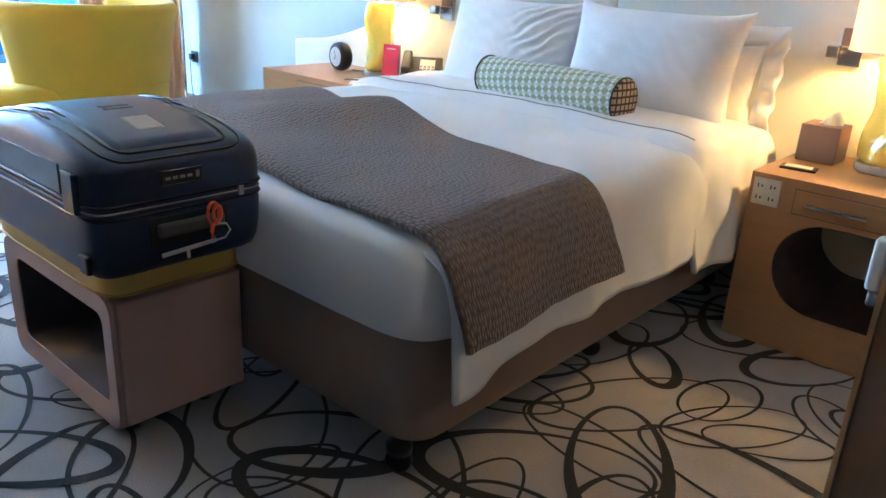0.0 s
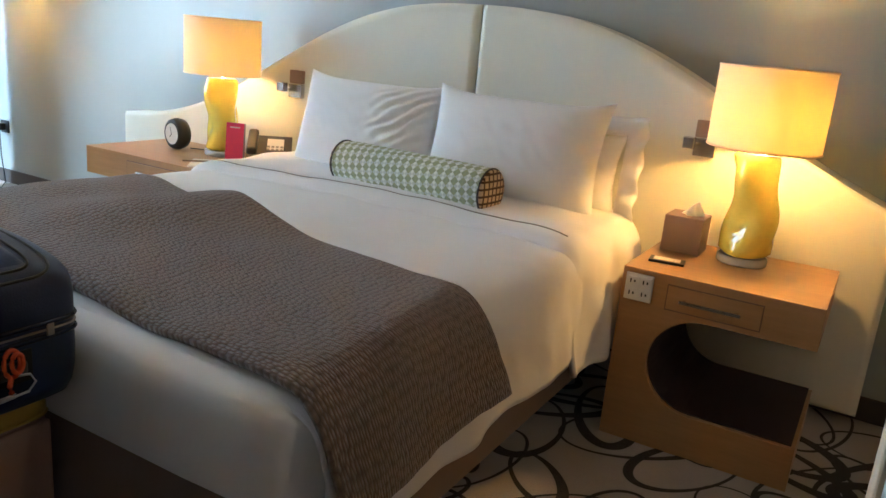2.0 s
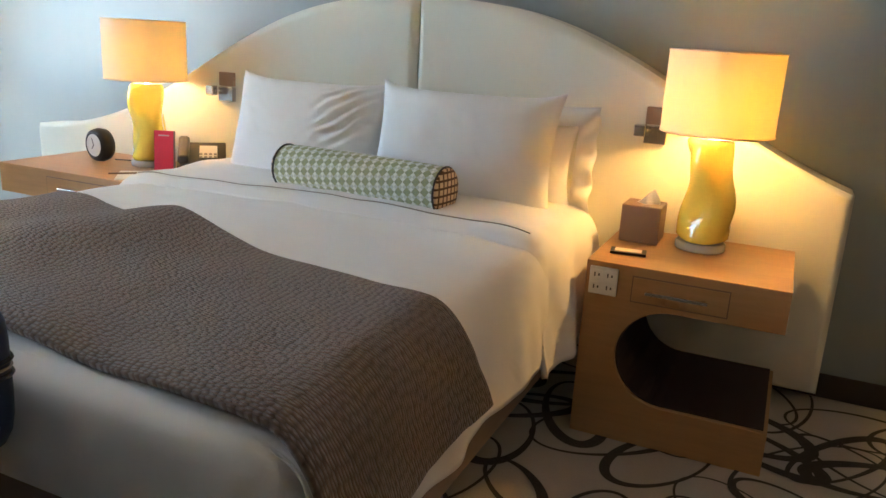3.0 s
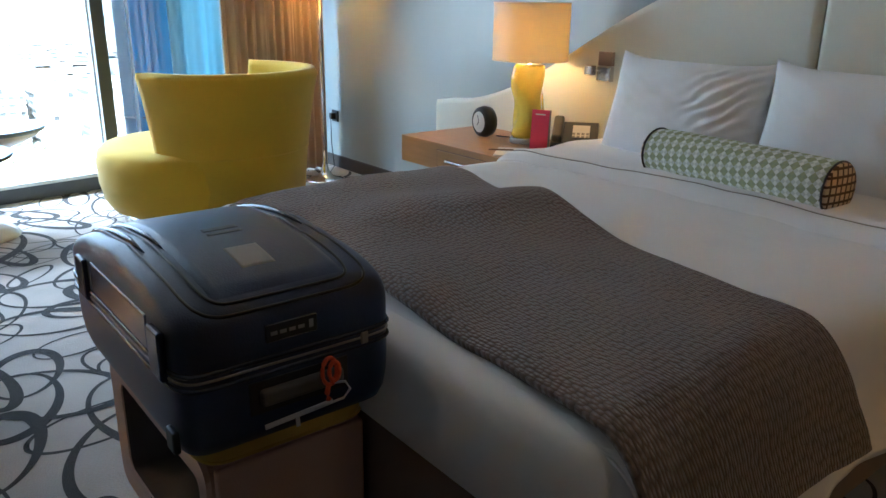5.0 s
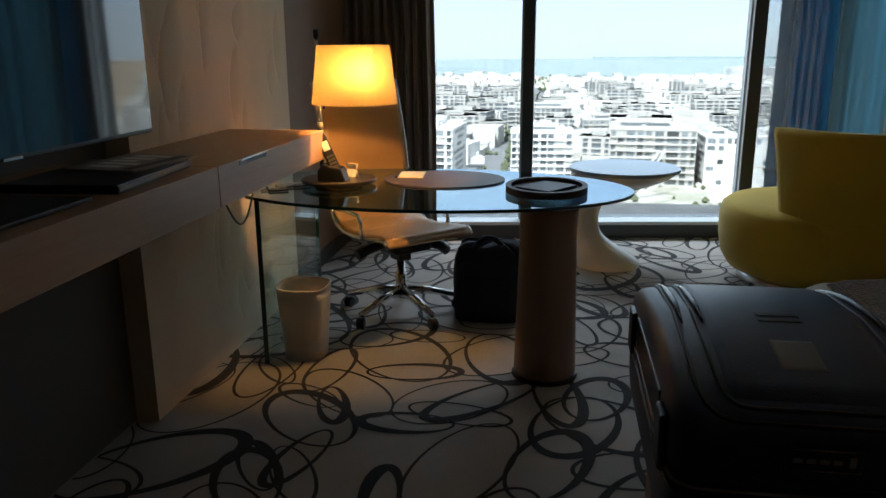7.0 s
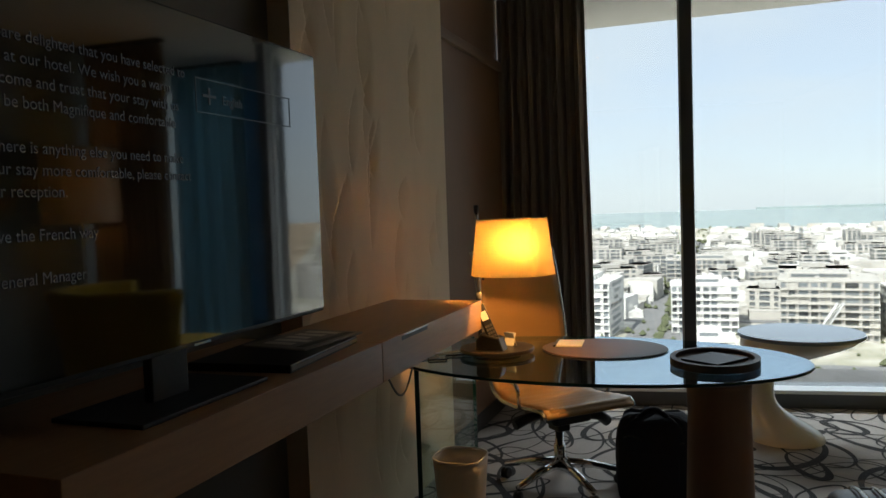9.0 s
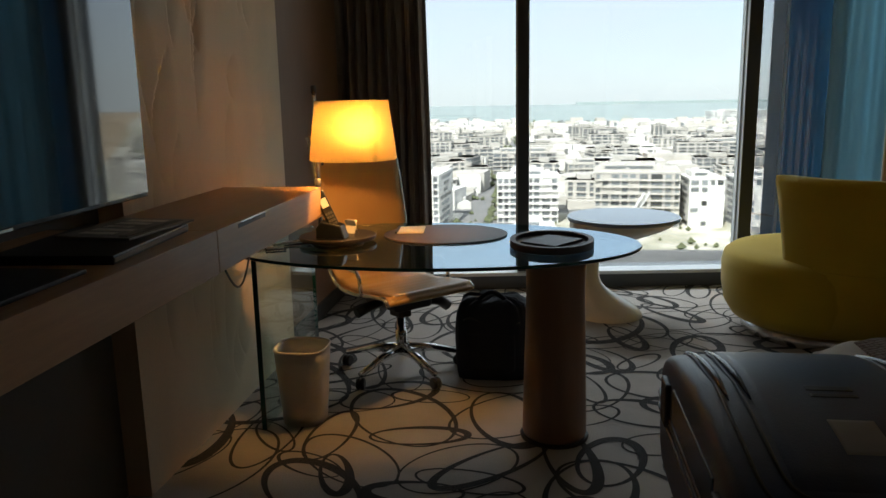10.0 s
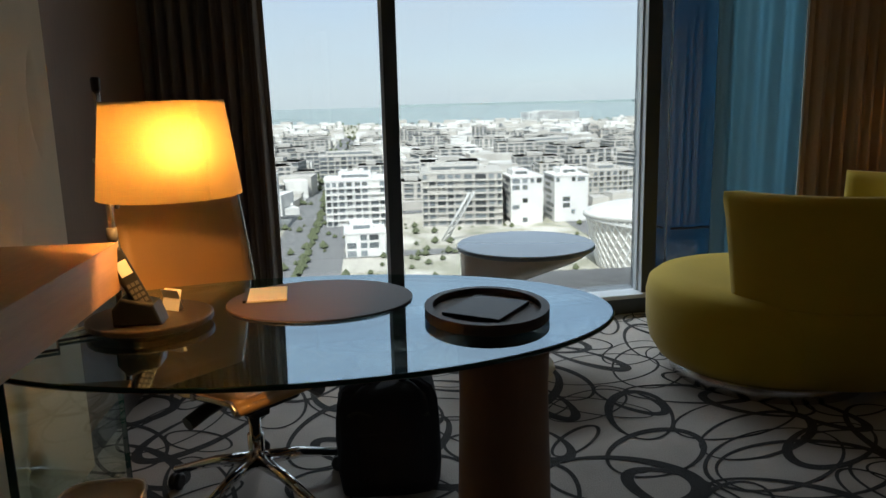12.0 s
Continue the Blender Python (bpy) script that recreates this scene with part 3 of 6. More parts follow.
def pillow(name, at, w, h, t, lean, yaw, flange, label, ruffle=0.0, seed=0.0, crease=0.0):
    """A stuffed cushion standing on its long edge and leaning back."""
    p = thing(name, at, label, "pillow", "pillows on the bed")
    m = pose(*at, 90 - lean, 0, yaw) @ Matrix.Translation((0, h / 2, 0))

    def side(sgn):
        def f(u, v):
            a, b = 2 * u - 1, 2 * v - 1
            full = max(0, (1 - abs(a) ** 2.6)) ** 0.55 * max(0, (1 - abs(b) ** 2.6)) ** 0.55
            pinch = 1 - 0.075 * (1 - b * b) * abs(a) ** 3
            sag = -0.075 * (1 - a ** 4) * max(0, b) ** 3
            wr = 0.008 * nz(a * 2 + seed, b * 2, sgn) + 0.004 * nz(a * 9 + 3 * b + seed, b * 4, 2.0) * full
            q = a * 0.75 - b * 0.66 + 0.03 * nz(a * 4, b * 4, 5.0)
            wr += crease * smoothstep(0.0, 0.6, a) * smoothstep(-0.6, 0.1, b) * (2 * abs((q * 6.0 + 0.5 * nz(a * 3, b * 3, 8.0)) % 1 - 0.5) - 0.6)
            return m @ Vector((a * w / 2 * pinch, b * h / 2 + sag * h, sgn * (t / 2 * full) + wr * full))
        return f
    part("cushion", join(from_grid(side(1), 110, 72), from_grid(side(-1), 40, 30)), LINEN, p)
    if flange:
        def edge(u, v):
            q = u * 4
            k, s = int(q) % 4, 2 * (q - int(q)) - 1
            a, b = [(s, -1), (1, s), (-s, 1), (-1, -s)][k]
            sag = -0.03 * (1 - a * a) * max(0, b) ** 3
            out = v * flange
            wob = (0.012 + ruffle) * v * math.sin(u * 90 + 3 * nz(u * 9, seed))
            return m @ Vector((a * (w / 2 - 0.004 + out), b * (h / 2 - 0.004 + out * (0.4 if b < 0 else 1)) + sag * h, wob))
        part("flange", from_grid(edge, 128, 3, close_u=True), LINEN, p, thick=0.004)
    return p


def build_pillows():
    pillow("pillow", (-0.53, 3.27, 0.69), 0.75, 0.45, 0.24, 16, 0, 0, "white bed pillow leaning on the cream headboard, one corner creased", seed=1.0, crease=0.022)
    pillow("pillow", (0.19, 3.25, 0.69), 0.75, 0.46, 0.25, 16, 2, 0, "plump white bed pillow leaning on another pillow", seed=4.0)
    pillow("pillow", (0.27, 3.4, 0.7), 0.66, 0.32, 0.14, 10, 0, 0.075, "white pillow with a ruffled flange behind", ruffle=0.012, seed=7.0)
    # bolster
    a, b, r = Vector((-0.44, 3.06, 0.79)), Vector((0.26, 3.0, 0.79)), 0.088
    t = (b - a).normalized()
    w = Vector((0, 0, 1)).cross(t)

    def body(u, v):
        an = u * 2 * math.pi
        k = r * (1 - 0.06 * (2 * v - 1) ** 8) * (1 + 0.012 * nz(u * 5, v * 6, 3.0))
        return a + v * (b - a) + k * (math.cos(an) * w + math.sin(an) * Vector((0, 0, 1)))
    bo = thing("bolster", (-0.09, 3.03, 0.7), "round bolster cushion with a green and white block print", "bolster")
    part("bolster_body", from_grid(body, 40, 30, close_u=True), PATTERN, bo)
    for c, sgn in ((a, -1), (b, 1)):
        part("end_cap", turned(lathe([(r * 0.5, -0.012), (r * 0.93, -0.006), (r * 0.94, 0.006)], 28), Matrix.Translation(c + sgn * 0.004 * t) @ (-sgn * t).to_track_quat("Z", "Y").to_matrix().to_4x4()), CAPCHECK, bo, "brown and white check end")
        part("piping", tube([c + (r * 0.96) * (math.cos(2 * math.pi * k / 28) * w + math.sin(2 * math.pi * k / 28) * Vector((0, 0, 1))) for k in range(28)], 0.004, 6, True), DARKBASE, bo, "dark piping")


def block_print(m, light, green, dark, su, sv):
    """A tumbling block print over the UVs."""
    n, l = m.node_tree.nodes, m.node_tree.links
    uv, mp, ck, ck2, mx, mx2 = n.new("ShaderNodeUVMap"), n.new("ShaderNodeMapping"), n.new("ShaderNodeTexChecker"), n.new("ShaderNodeTexChecker"), n.new("ShaderNodeMix"), n.new("ShaderNodeMix")
    mp.inputs["Scale"].default_value = (su, sv, 1)
    mp.inputs["Rotation"].default_value = (0, 0, radians(38))
    l.new(uv.outputs[0], mp.inputs[0])
    l.new(mp.outputs[0], ck.inputs["Vector"])
    l.new(mp.outputs[0], ck2.inputs["Vector"])
    ck.inputs["Scale"].default_value, ck2.inputs["Scale"].default_value = 1.0, 2.0
    mx.data_type = mx2.data_type = "RGBA"
    mx.inputs[6].default_value, mx.inputs[7].default_value = (*light, 1), (*green, 1)
    mx2.inputs[7].default_value = (*dark, 1)
    l.new(ck.outputs["Fac"], mx.inputs[0])
    l.new(mx.outputs[2], mx2.inputs[6])
    mul = n.new("ShaderNodeMath")
    mul.operation, mul.inputs[1].default_value = "MULTIPLY", 0.4
    l.new(ck2.outputs["Fac"], mul.inputs[0])
    l.new(mul.outputs[0], mx2.inputs[0])
    l.new(mx2.outputs[2], n["Principled BSDF"].inputs["Base Color"])


block_print(PATTERN, (0.76, 0.77, 0.68), (0.36, 0.38, 0.2), (0.28, 0.31, 0.22), 22.0, 29.0)
CAPCHECK = mat("brown_check", (0.62, 0.47, 0.3), 0.85, vary=0.1, scale=60, bump=0.2)
cn, cl = CAPCHECK.node_tree.nodes, CAPCHECK.node_tree.links
cco, csep, ccom, cbr = cn.new("ShaderNodeTexCoord"), cn.new("ShaderNodeSeparateXYZ"), cn.new("ShaderNodeCombineXYZ"), cn.new("ShaderNodeTexBrick")
cbr.offset = 0.0
for key, val in (("Scale", 1.0), ("Mortar Size", 0.0045), ("Mortar Smooth", 0.2), ("Brick Width", 0.026), ("Row Height", 0.026), ("Color1", (0.66, 0.5, 0.32, 1)), ("Color2", (0.56, 0.4, 0.24, 1)), ("Mortar", (0.1, 0.05, 0.025, 1))):
    cbr.inputs[key].default_value = val
for a, b in ((cco.outputs["Object"], csep.inputs[0]), (csep.outputs["Y"], ccom.inputs[0]), (csep.outputs["Z"], ccom.inputs[1]), (ccom.outputs[0], cbr.inputs["Vector"]), (cbr.outputs["Color"], cn["Principled BSDF"].inputs["Base Color"])):
    cl.new(a, b)


def hb_z(x):
    return 0.70 + 0.765 * math.exp(-(abs(x + 0.19) / 1.427) ** 2.61)


def build_headboard():
    hb = thing("headboard", (-0.5, 3.7, 0.05), "wide cream leather headboard with an arched top", "headboard")
    for x0, x1 in ((-2.57, -0.193), (-0.187, 1.56)):
        def f(u, v):
            x = x0 + u * (x1 - x0)
            top = hb_z(x)
            z = 0.07 + v * (top - 0.07)
            e = min(u * (x1 - x0), (1 - u) * (x1 - x0), v * (top - 0.07), (1 - v) * (top - 0.07)) / 0.018
            return (x, 3.64 + 0.022 * (1 - min(1, e)) ** 2, z)
        part("front_panel", from_grid(f, 120, 60), LEATHER_CREAM, hb)
        n = 60
        out = [(x0, 0.07)] + [(x0 + k / n * (x1 - x0), hb_z(x0 + k / n * (x1 - x0))) for k in range(n + 1)] + [(x1, 0.07)]
        part("panel_core", prism(out, 3.66, YB - 0.001, "y"), LEATHER_CREAM, hb)


def nightstand(sgn, x_in, x_out, label):
    """A C-shaped nightstand, open on its outer side: sgn is +1 if the outer side lies at larger x."""
    y0, y1, top = 3.04, 3.6, 0.623
    ns = thing("nightstand", ((x_in + x_out) / 2, 3.3, 0), label, "nightstand", "nightstands by the bed")
    cx, cz, r = x_in + sgn * 0.29, 0.318, 0.167
    arc = [(cx - sgn * r * math.sin(math.pi * k / 20), cz + r * math.cos(math.pi * k / 20)) for k in range(21)]
    out = [(x_in, 0.0), (x_in, top), (x_out, top), (x_out, cz + r)] + arc + [(x_out, cz - r), (x_out, 0.0)]
    part("body", prism(out, y0, y1, "y", bevel=0.002), OAK, ns)
    # thin band inside the opening, the shade there put into its colour
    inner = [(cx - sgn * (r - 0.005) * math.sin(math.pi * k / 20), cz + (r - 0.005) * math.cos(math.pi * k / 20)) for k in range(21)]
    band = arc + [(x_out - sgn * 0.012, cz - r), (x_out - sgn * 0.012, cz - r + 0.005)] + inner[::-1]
    part("lining", prism(band, y0 + 0.018, y1 - 0.001, "y"), DARKINSIDE, ns, "dark band with the round opening's shade put into its colour")
    near, far, grip = (0.155, 0.455, 0.2) if sgn > 0 else (0.245, 0.625, 0.34)
    d0, d1 = sorted((x_in + sgn * near, x_in + sgn * far))
    dr = part("drawer", box(d0 + 0.002, d1 - 0.002, y0 - 0.003, y0 + 0.01, 0.508, 0.588, 0.001, 1), OAK, ns)
    part("drawer_gap", box(d0 - 0.002, d1 + 0.002, y0 - 0.0008, y0 + 0.004, 0.503, 0.593), OAK_DARK, ns, "dark joint round the drawer")
    h0, h1 = sorted((x_in + sgn * grip, x_in + sgn * (grip + 0.195)))
    part("handle", join(box(h0, h1, y0 - 0.028, y0 - 0.02, 0.54, 0.552, 0.003), box(h0 + 0.01, h0 + 0.02, y0 - 0.022, y0 - 0.002, 0.542, 0.55), box(h1 - 0.02, h1 - 0.01, y0 - 0.022, y0 - 0.002, 0.542, 0.55)), STEEL, dr, "steel bar handle")
    return ns


def table_lamp(x, y, z, label, power):
    """A bedside lamp: clear foot, twisted yellow glass body, wide drum shade."""
    la = thing("table_lamp", (x, y, z), label, "lamp", "bedside lamps")
    part("foot", lathe([(0.086, z + 0.001), (0.088, z + 0.006), (0.087, z + 0.026), (0.08, z + 0.03)], 36, x, y), FOOTGLASS, la, "clear glass foot")
    part("foot_ring", lathe([(0.05, z + 0.006), (0.055, z + 0.012), (0.05, z + 0.034)], 24, x, y), CHROME, la, "chrome ring")

    def body(u, v):
        a = u * 2 * math.pi
        rr = 0.088 - 0.012 * v + 0.012 * math.sin(2 * a + 5 * v + 1) * math.sin(math.pi * v) + 0.008 * math.sin(3 * a - 7 * v)
        rr *= 1.0 if 0.02 < v < 0.98 else 0.86
        return (x + rr * math.cos(a) + 0.012 * math.sin(5 * v), y + rr * math.sin(a), z + 0.034 + v * 0.36)
    part("glass_body", from_grid(body, 40, 30, close_u=True), YELLOWGLASS, la, "twisted yellow glass body")
    part("body_cap", lathe([(0.07, z + 0.392), (0.05, z + 0.398), (0.018, z + 0.4), (0.018, z + 0.44)], 24, x, y), CHROME, la, "chrome cap")

    def shade(u, v):
        a = u * 2 * math.pi
        return (x + 0.188 * math.cos(a), y + 0.188 * math.sin(a), 1.037 + v * 0.271)
    part("shade", from_grid(shade, 96, 6, close_u=True), SHADE, la, "warm cloth drum shade")
    for zz in (1.037, 1.308):
        part("shade_ring", tube([(x + 0.188 * math.cos(k * math.pi / 24), y + 0.188 * math.sin(k * math.pi / 24), zz) for k in range(48)], 0.0035, 6, True), SHADE, la)
    part("spider", join(*[tube([(x, y, 1.29), (x + 0.186 * math.cos(a), y + 0.186 * math.sin(a), 1.295)], 0.002, 5) for a in (0.3, 2.4, 4.5)], tube([(x, y, z + 0.43), (x, y, 1.292)], 0.005, 6)), STEEL, la)
    bulb(la, x, y, 1.14, power)
    return la


def bulb(la, x, y, z, power, r=0.028, tone=(1.0, 0.44, 0.06)):
    bm = bmesh.new()
    bmesh.ops.create_icosphere(bm, subdivisions=2, radius=r * 0.8)
    turned(bm, Matrix.Translation((x, y, z)))
    b = part("bulb", bm, BULB, la, "glowing bulb")
    b.visible_shadow = False
    lamp = new("lamp_light", bpy.data.lights.new("lamp_light", "POINT"))
    lamp.data.energy, lamp.data.color, lamp.data.shadow_soft_size = power, tone, r
    lamp.matrix_basis = Matrix.Translation((x, y, z))


def reading_light(x, z, sgn):
    rl = thing("reading_light", (x, 3.63, z - 0.06), "chrome reading light on a dark plate on the headboard", "wall light", "reading lights")
    part("plate", box(x - 0.042, x + 0.042, 3.618, 3.641, z + 0.002, z + 0.068, 0.003), TISSUEBOX, rl, "dark taupe plate")
    part("bracket", box(x - 0.042, x + 0.042, 3.612, 3.641, z - 0.07, z - 0.001, 0.003), STEEL, rl, "brushed steel bracket")
    part("arm", tube([(x - sgn * 0.02, 3.615, z - 0.02), (x - sgn * 0.045, 3.585, z - 0.018)], 0.008, 8), CHROME, rl, "short chrome arm")
    part("head", box(x - sgn * 0.05 - 0.022, x - sgn * 0.05 + 0.022, 3.555, 3.592, z - 0.042, z + 0.004, 0.004), STEEL, rl, "square steel head")


def build_bedside():
    nightstand(1, 0.773, 1.4, "light oak C-shaped nightstand under a lit lamp")
    nightstand(-1, -1.14, -2.08, "wide light oak nightstand with telephone and clock")
    table_lamp(1.085, 3.42, 0.624, "yellow glass table lamp with a brightly lit shade", 0.42)
    table_lamp(-1.52, 3.43, 0.624, "yellow glass table lamp beside the clock", 0.2)
    reading_light(0.85, 1.025, 1)
    reading_light(-1.2, 1.02, 1)
    # outlet plate in the nightstand
    ou = thing("socket_plate", (0.834, 3.036, 0.56), "white four-way socket plate in the nightstand front", "socket")
    part("cover", box(0.787, 0.88, 3.031, 3.0405, 0.512, 0.606, 0.003), WHITE, ou)
    for i in (0, 1):
        for j in (0, 1):
            cx, cz = 0.812 + 0.043 * i, 0.538 + 0.042 * j
            so = part("socket", box(cx - 0.017, cx + 0.017, 3.0295, 3.033, cz - 0.016, cz + 0.016, 0.002), WHITE, ou)
            part("contacts", join(box(cx - 0.009, cx - 0.005, 3.0285, 3.0302, cz - 0.007, cz + 0.007), box(cx + 0.004, cx + 0.009, 3.0285, 3.0302, cz - 0.004, cz + 0.004)), BLACK, so)
    # tissue box
    tb = thing("tissue_box", (0.88, 3.43, 0.623), "taupe leatherette tissue box on the nightstand", "tissue box")
    part("case", box(0.805, 0.945, 3.36, 3.5, 0.624, 0.76, 0.004), TISSUEBOX, tb)

    def tis(u, v):
        a = u * 2 * math.pi
        rr = 0.035 * (1 - v) ** 0.8 * (1 + 0.35 * math.sin(3 * a + 4 * v))
        return (0.885 + rr * math.cos(a) + 0.02 * v, 3.43 + 0.6 * rr * math.sin(a), 0.759 + 0.055 * v)
    part("tissue", from_grid(tis, 24, 8, close_u=True), LINEN, tb, "white tissue pulled up")
    solo("card_holder", turned(box(-0.06, 0.06, -0.035, 0.035, 0, 0.008, 0.002), pose(0.875, 3.2, 0.624, 0, 0, 8)), BLACK, "small dark card tray on the nightstand", "tray")
    solo("paper_card", turned(box(-0.045, 0.045, -0.022, 0.022, 0, 0.0015), pose(0.875, 3.2, 0.6325, 0, 0, 8)), PAPER, "small printed card on the tray", "card")
    # clock
    ck = thing("clock", (-1.77, 3.36, 0.623), "round black alarm clock with a pale dial", "clock")
    m = pose(-1.77, 3.36, 0.705, 90, 0, -6)
    part("clock_case", turned(lathe([(0.05, -0.035), (0.076, -0.028), (0.082, 0.0), (0.076, 0.028), (0.06, 0.034)], 36), m), BLACK, ck)
    part("dial", turned(lathe([(0.057, 0.0345), (0.055, 0.037)], 30), m), WHITE, ck, "pale clock dial")
    part("bezel", turned(tube([(0.058 * math.cos(k * math.pi / 18), 0.058 * math.sin(k * math.pi / 18), 0.036) for k in range(36)], 0.004, 6, True), m), BLACK, ck)
    part("pointer", join(turned(box(-0.0015, 0.0015, 0, 0.036, 0.0371, 0.0385), m @ pose(0, 0, 0, 0, 0, 20)), turned(box(-0.002, 0.002, 0, 0.024, 0.0371, 0.0385), m @ pose(0, 0, 0, 0, 0, 140))), BLACK, ck, "black clock pointers")
    part("cord", tube([(-1.73, 3.41, 0.63), (-1.66, 3.45, 0.628), (-1.6, 3.5, 0.628)], 0.003, 6), BLACK, ck)
    # card stand
    cs = thing("tent_card", (-1.33, 3.37, 0.623), "pink tent card standing beside the telephone", "card")
    part("leaf", turned(box(-0.045, 0.045, -0.002, 0.0, 0, 0.19), pose(-1.35, 3.345, 0.624, -6, 0, 25)), PINK, cs)
    part("leaf", turned(box(-0.045, 0.045, 0.0, 0.002, 0, 0.19), pose(-1.346, 3.354, 0.624, -4, 0, 25)), GREYTAG, cs, "grey back leaf")
    part("printed_line", turned(box(-0.025, 0.025, -0.0035, -0.002, 0.165, 0.171), pose(-1.35, 3.345, 0.624, -6, 0, 25)), PAPER, cs)
    # telephone
    ph = thing("telephone", (-1.28, 3.47, 0.623), "black desk telephone with a printed key card", "telephone")
    m = pose(-1.21, 3.45, 0.624, 0, 0, 40)
    part("phone_body", turned(prism([(-0.12, 0.0), (-0.12, 0.045), (0.11, 0.125), (0.12, 0.115), (0.12, 0.0)], -0.11, 0.11, "x", bevel=0.004), m), BLACK, ph)
    part("handset", turned(box(-0.105, -0.055, -0.11, 0.11, 0.085, 0.125, 0.014, 3), m @ pose(0, 0, 0.012, 19, 0, 0)), BLACK, ph)
    part("key_card", turned(box(-0.012, 0.07, -0.045, 0.075, 0.0, 0.0015), m @ pose(0, 0, 0.0895, 19.18, 0, 0)), PAPER, ph, "printed key card")
    part("keys", join(*[turned(box(-0.012 + 0.022 * i, 0.002 + 0.022 * i, -0.05 + 0.03 * j, -0.035 + 0.03 * j, 0.0015, 0.004), m @ pose(0, 0, 0.0895, 19.18, 0, 0)) for i in range(4) for j in range(2)]), GREYTAG, ph, "rows of keys")
    solo("writing_pad", turned(box(-0.07, 0.07, -0.1, 0.1, 0, 0.006, 0.001), pose(-1.36, 3.17, 0.624, 0, 0, 40)), PAPER, "white paper pad on the nightstand", "notepad")
    solo("pen", tube([(-1.44, 3.1, 0.635), (-1.36, 3.19, 0.635)], 0.004, 8), OAK_DARK, "thin brown pencil on the pad", "pen")


# ---- bench and suitcase ----
def build_bench():
    be = thing("luggage_bench", (-0.35, 1.3, 0), "brown luggage bench with a mustard leather cushion", "bench")
    x0, x1, y0, y1, z0, h = -0.69, -0.02, 1.11, 1.475, 0.045, 0.432

    def rr(a, b, c, d, r, n=6):
        pts = []
        for cx, cy, s in ((b - r, d - r, 0), (a + r, d - r, 90), (a + r, c + r, 180), (b - r, c + r, 270)):
            pts += [(cx + r * math.cos(radians(s + 90 * k / n)), cy + r * math.sin(radians(s + 90 * k / n))) for k in range(n + 1)]
        return pts
    outer, inner = rr(x0, x1, z0, h, 0.05), rr(x0 + 0.075, x1 - 0.06, z0 + 0.07, h - 0.06, 0.03)
    soft = rr(x0 + 0.006, x1 - 0.006, z0 + 0.006, h - 0.006, 0.046)
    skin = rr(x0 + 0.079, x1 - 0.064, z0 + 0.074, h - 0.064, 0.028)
    k = len(outer)

    def rings_of(*pairs, cap=None):
        bm = bmesh.new()
        rings = [[bm.verts.new((x, y, z)) for x, z in o] for o, y in pairs]
        for a, b in zip(rings, rings[1:]):
            for i in range(k):
                bm.faces.new((a[i], a[(i + 1) % k], b[(i + 1) % k], b[i])).smooth = cap is None
        if cap is not None:
            bm.faces.new(rings[cap])
        bmesh.ops.recalc_face_normals(bm, faces=bm.faces[:])
        return bm
    part("frame", rings_of((inner, y1 - 0.02), (inner, y0 + 0.004), (soft, y0), (outer, y0 + 0.01), (outer, y1), cap=4), BENCHWOOD, be)
    # back and inner walls of the opening, much darker than the frame
    part("lining", prism(skin, y1 - 0.04, y1 - 0.024, "y"), DARKINSIDE, be, "dark back of the opening")
    part("dark_inside_wall", rings_of((inner, y0 + 0.008), (skin, y0 + 0.008), (skin, y1 - 0.041)), DARKINSIDE, be, "dark maroon inner walls of the opening")
    part("side_cover", box(x1 + 0.001, x1 + 0.016, y0 + 0.014, y1 - 0.004, z0 + 0.03, h - 0.008, 0.007, 3), BENCHWOOD, be, "brown leather side")

    def pad(u, v):
        a = u * 2 * math.pi
        c, s = math.cos(a), math.sin(a)
        px, py = math.copysign(abs(c) ** 0.22, c), math.copysign(abs(s) ** 0.22, s)
        w, z = [(0.97, h + 0.001), (0.995, h + 0.01), (1.0, h + 0.035), (1.0, h + 0.06), (0.985, h + 0.078), (0.95, h + 0.088), (0.6, h + 0.094), (0.0, h + 0.095)][int(round(v * 7))]
        sag = 0.004 * nz(px * 3, py * 3, z * 9)
        return ((x0 + x1) / 2 + 0.004 + ((x1 - x0) / 2 + 0.018) * px * w + sag, (y0 + y1) / 2 + ((y1 - y0) / 2 + 0.012) * py * w + sag, z)
    cu = part("cushion", from_grid(pad, 96, 7, close_u=True), OLIVE, be, "mustard leather cushion")
    part("piping", tube([pad(i / 96, 1 / 7) for i in range(96)], 0.004, 6, True), OLIVE, cu, "mustard piping")
    for x in (x0 + 0.1, x1 - 0.1):
        for y in (y0 + 0.07, y1 - 0.07):
            part("foot", lathe([(0.022, 0.0), (0.022, z0 + 0.004)], 12, x, y), BLACK, be)


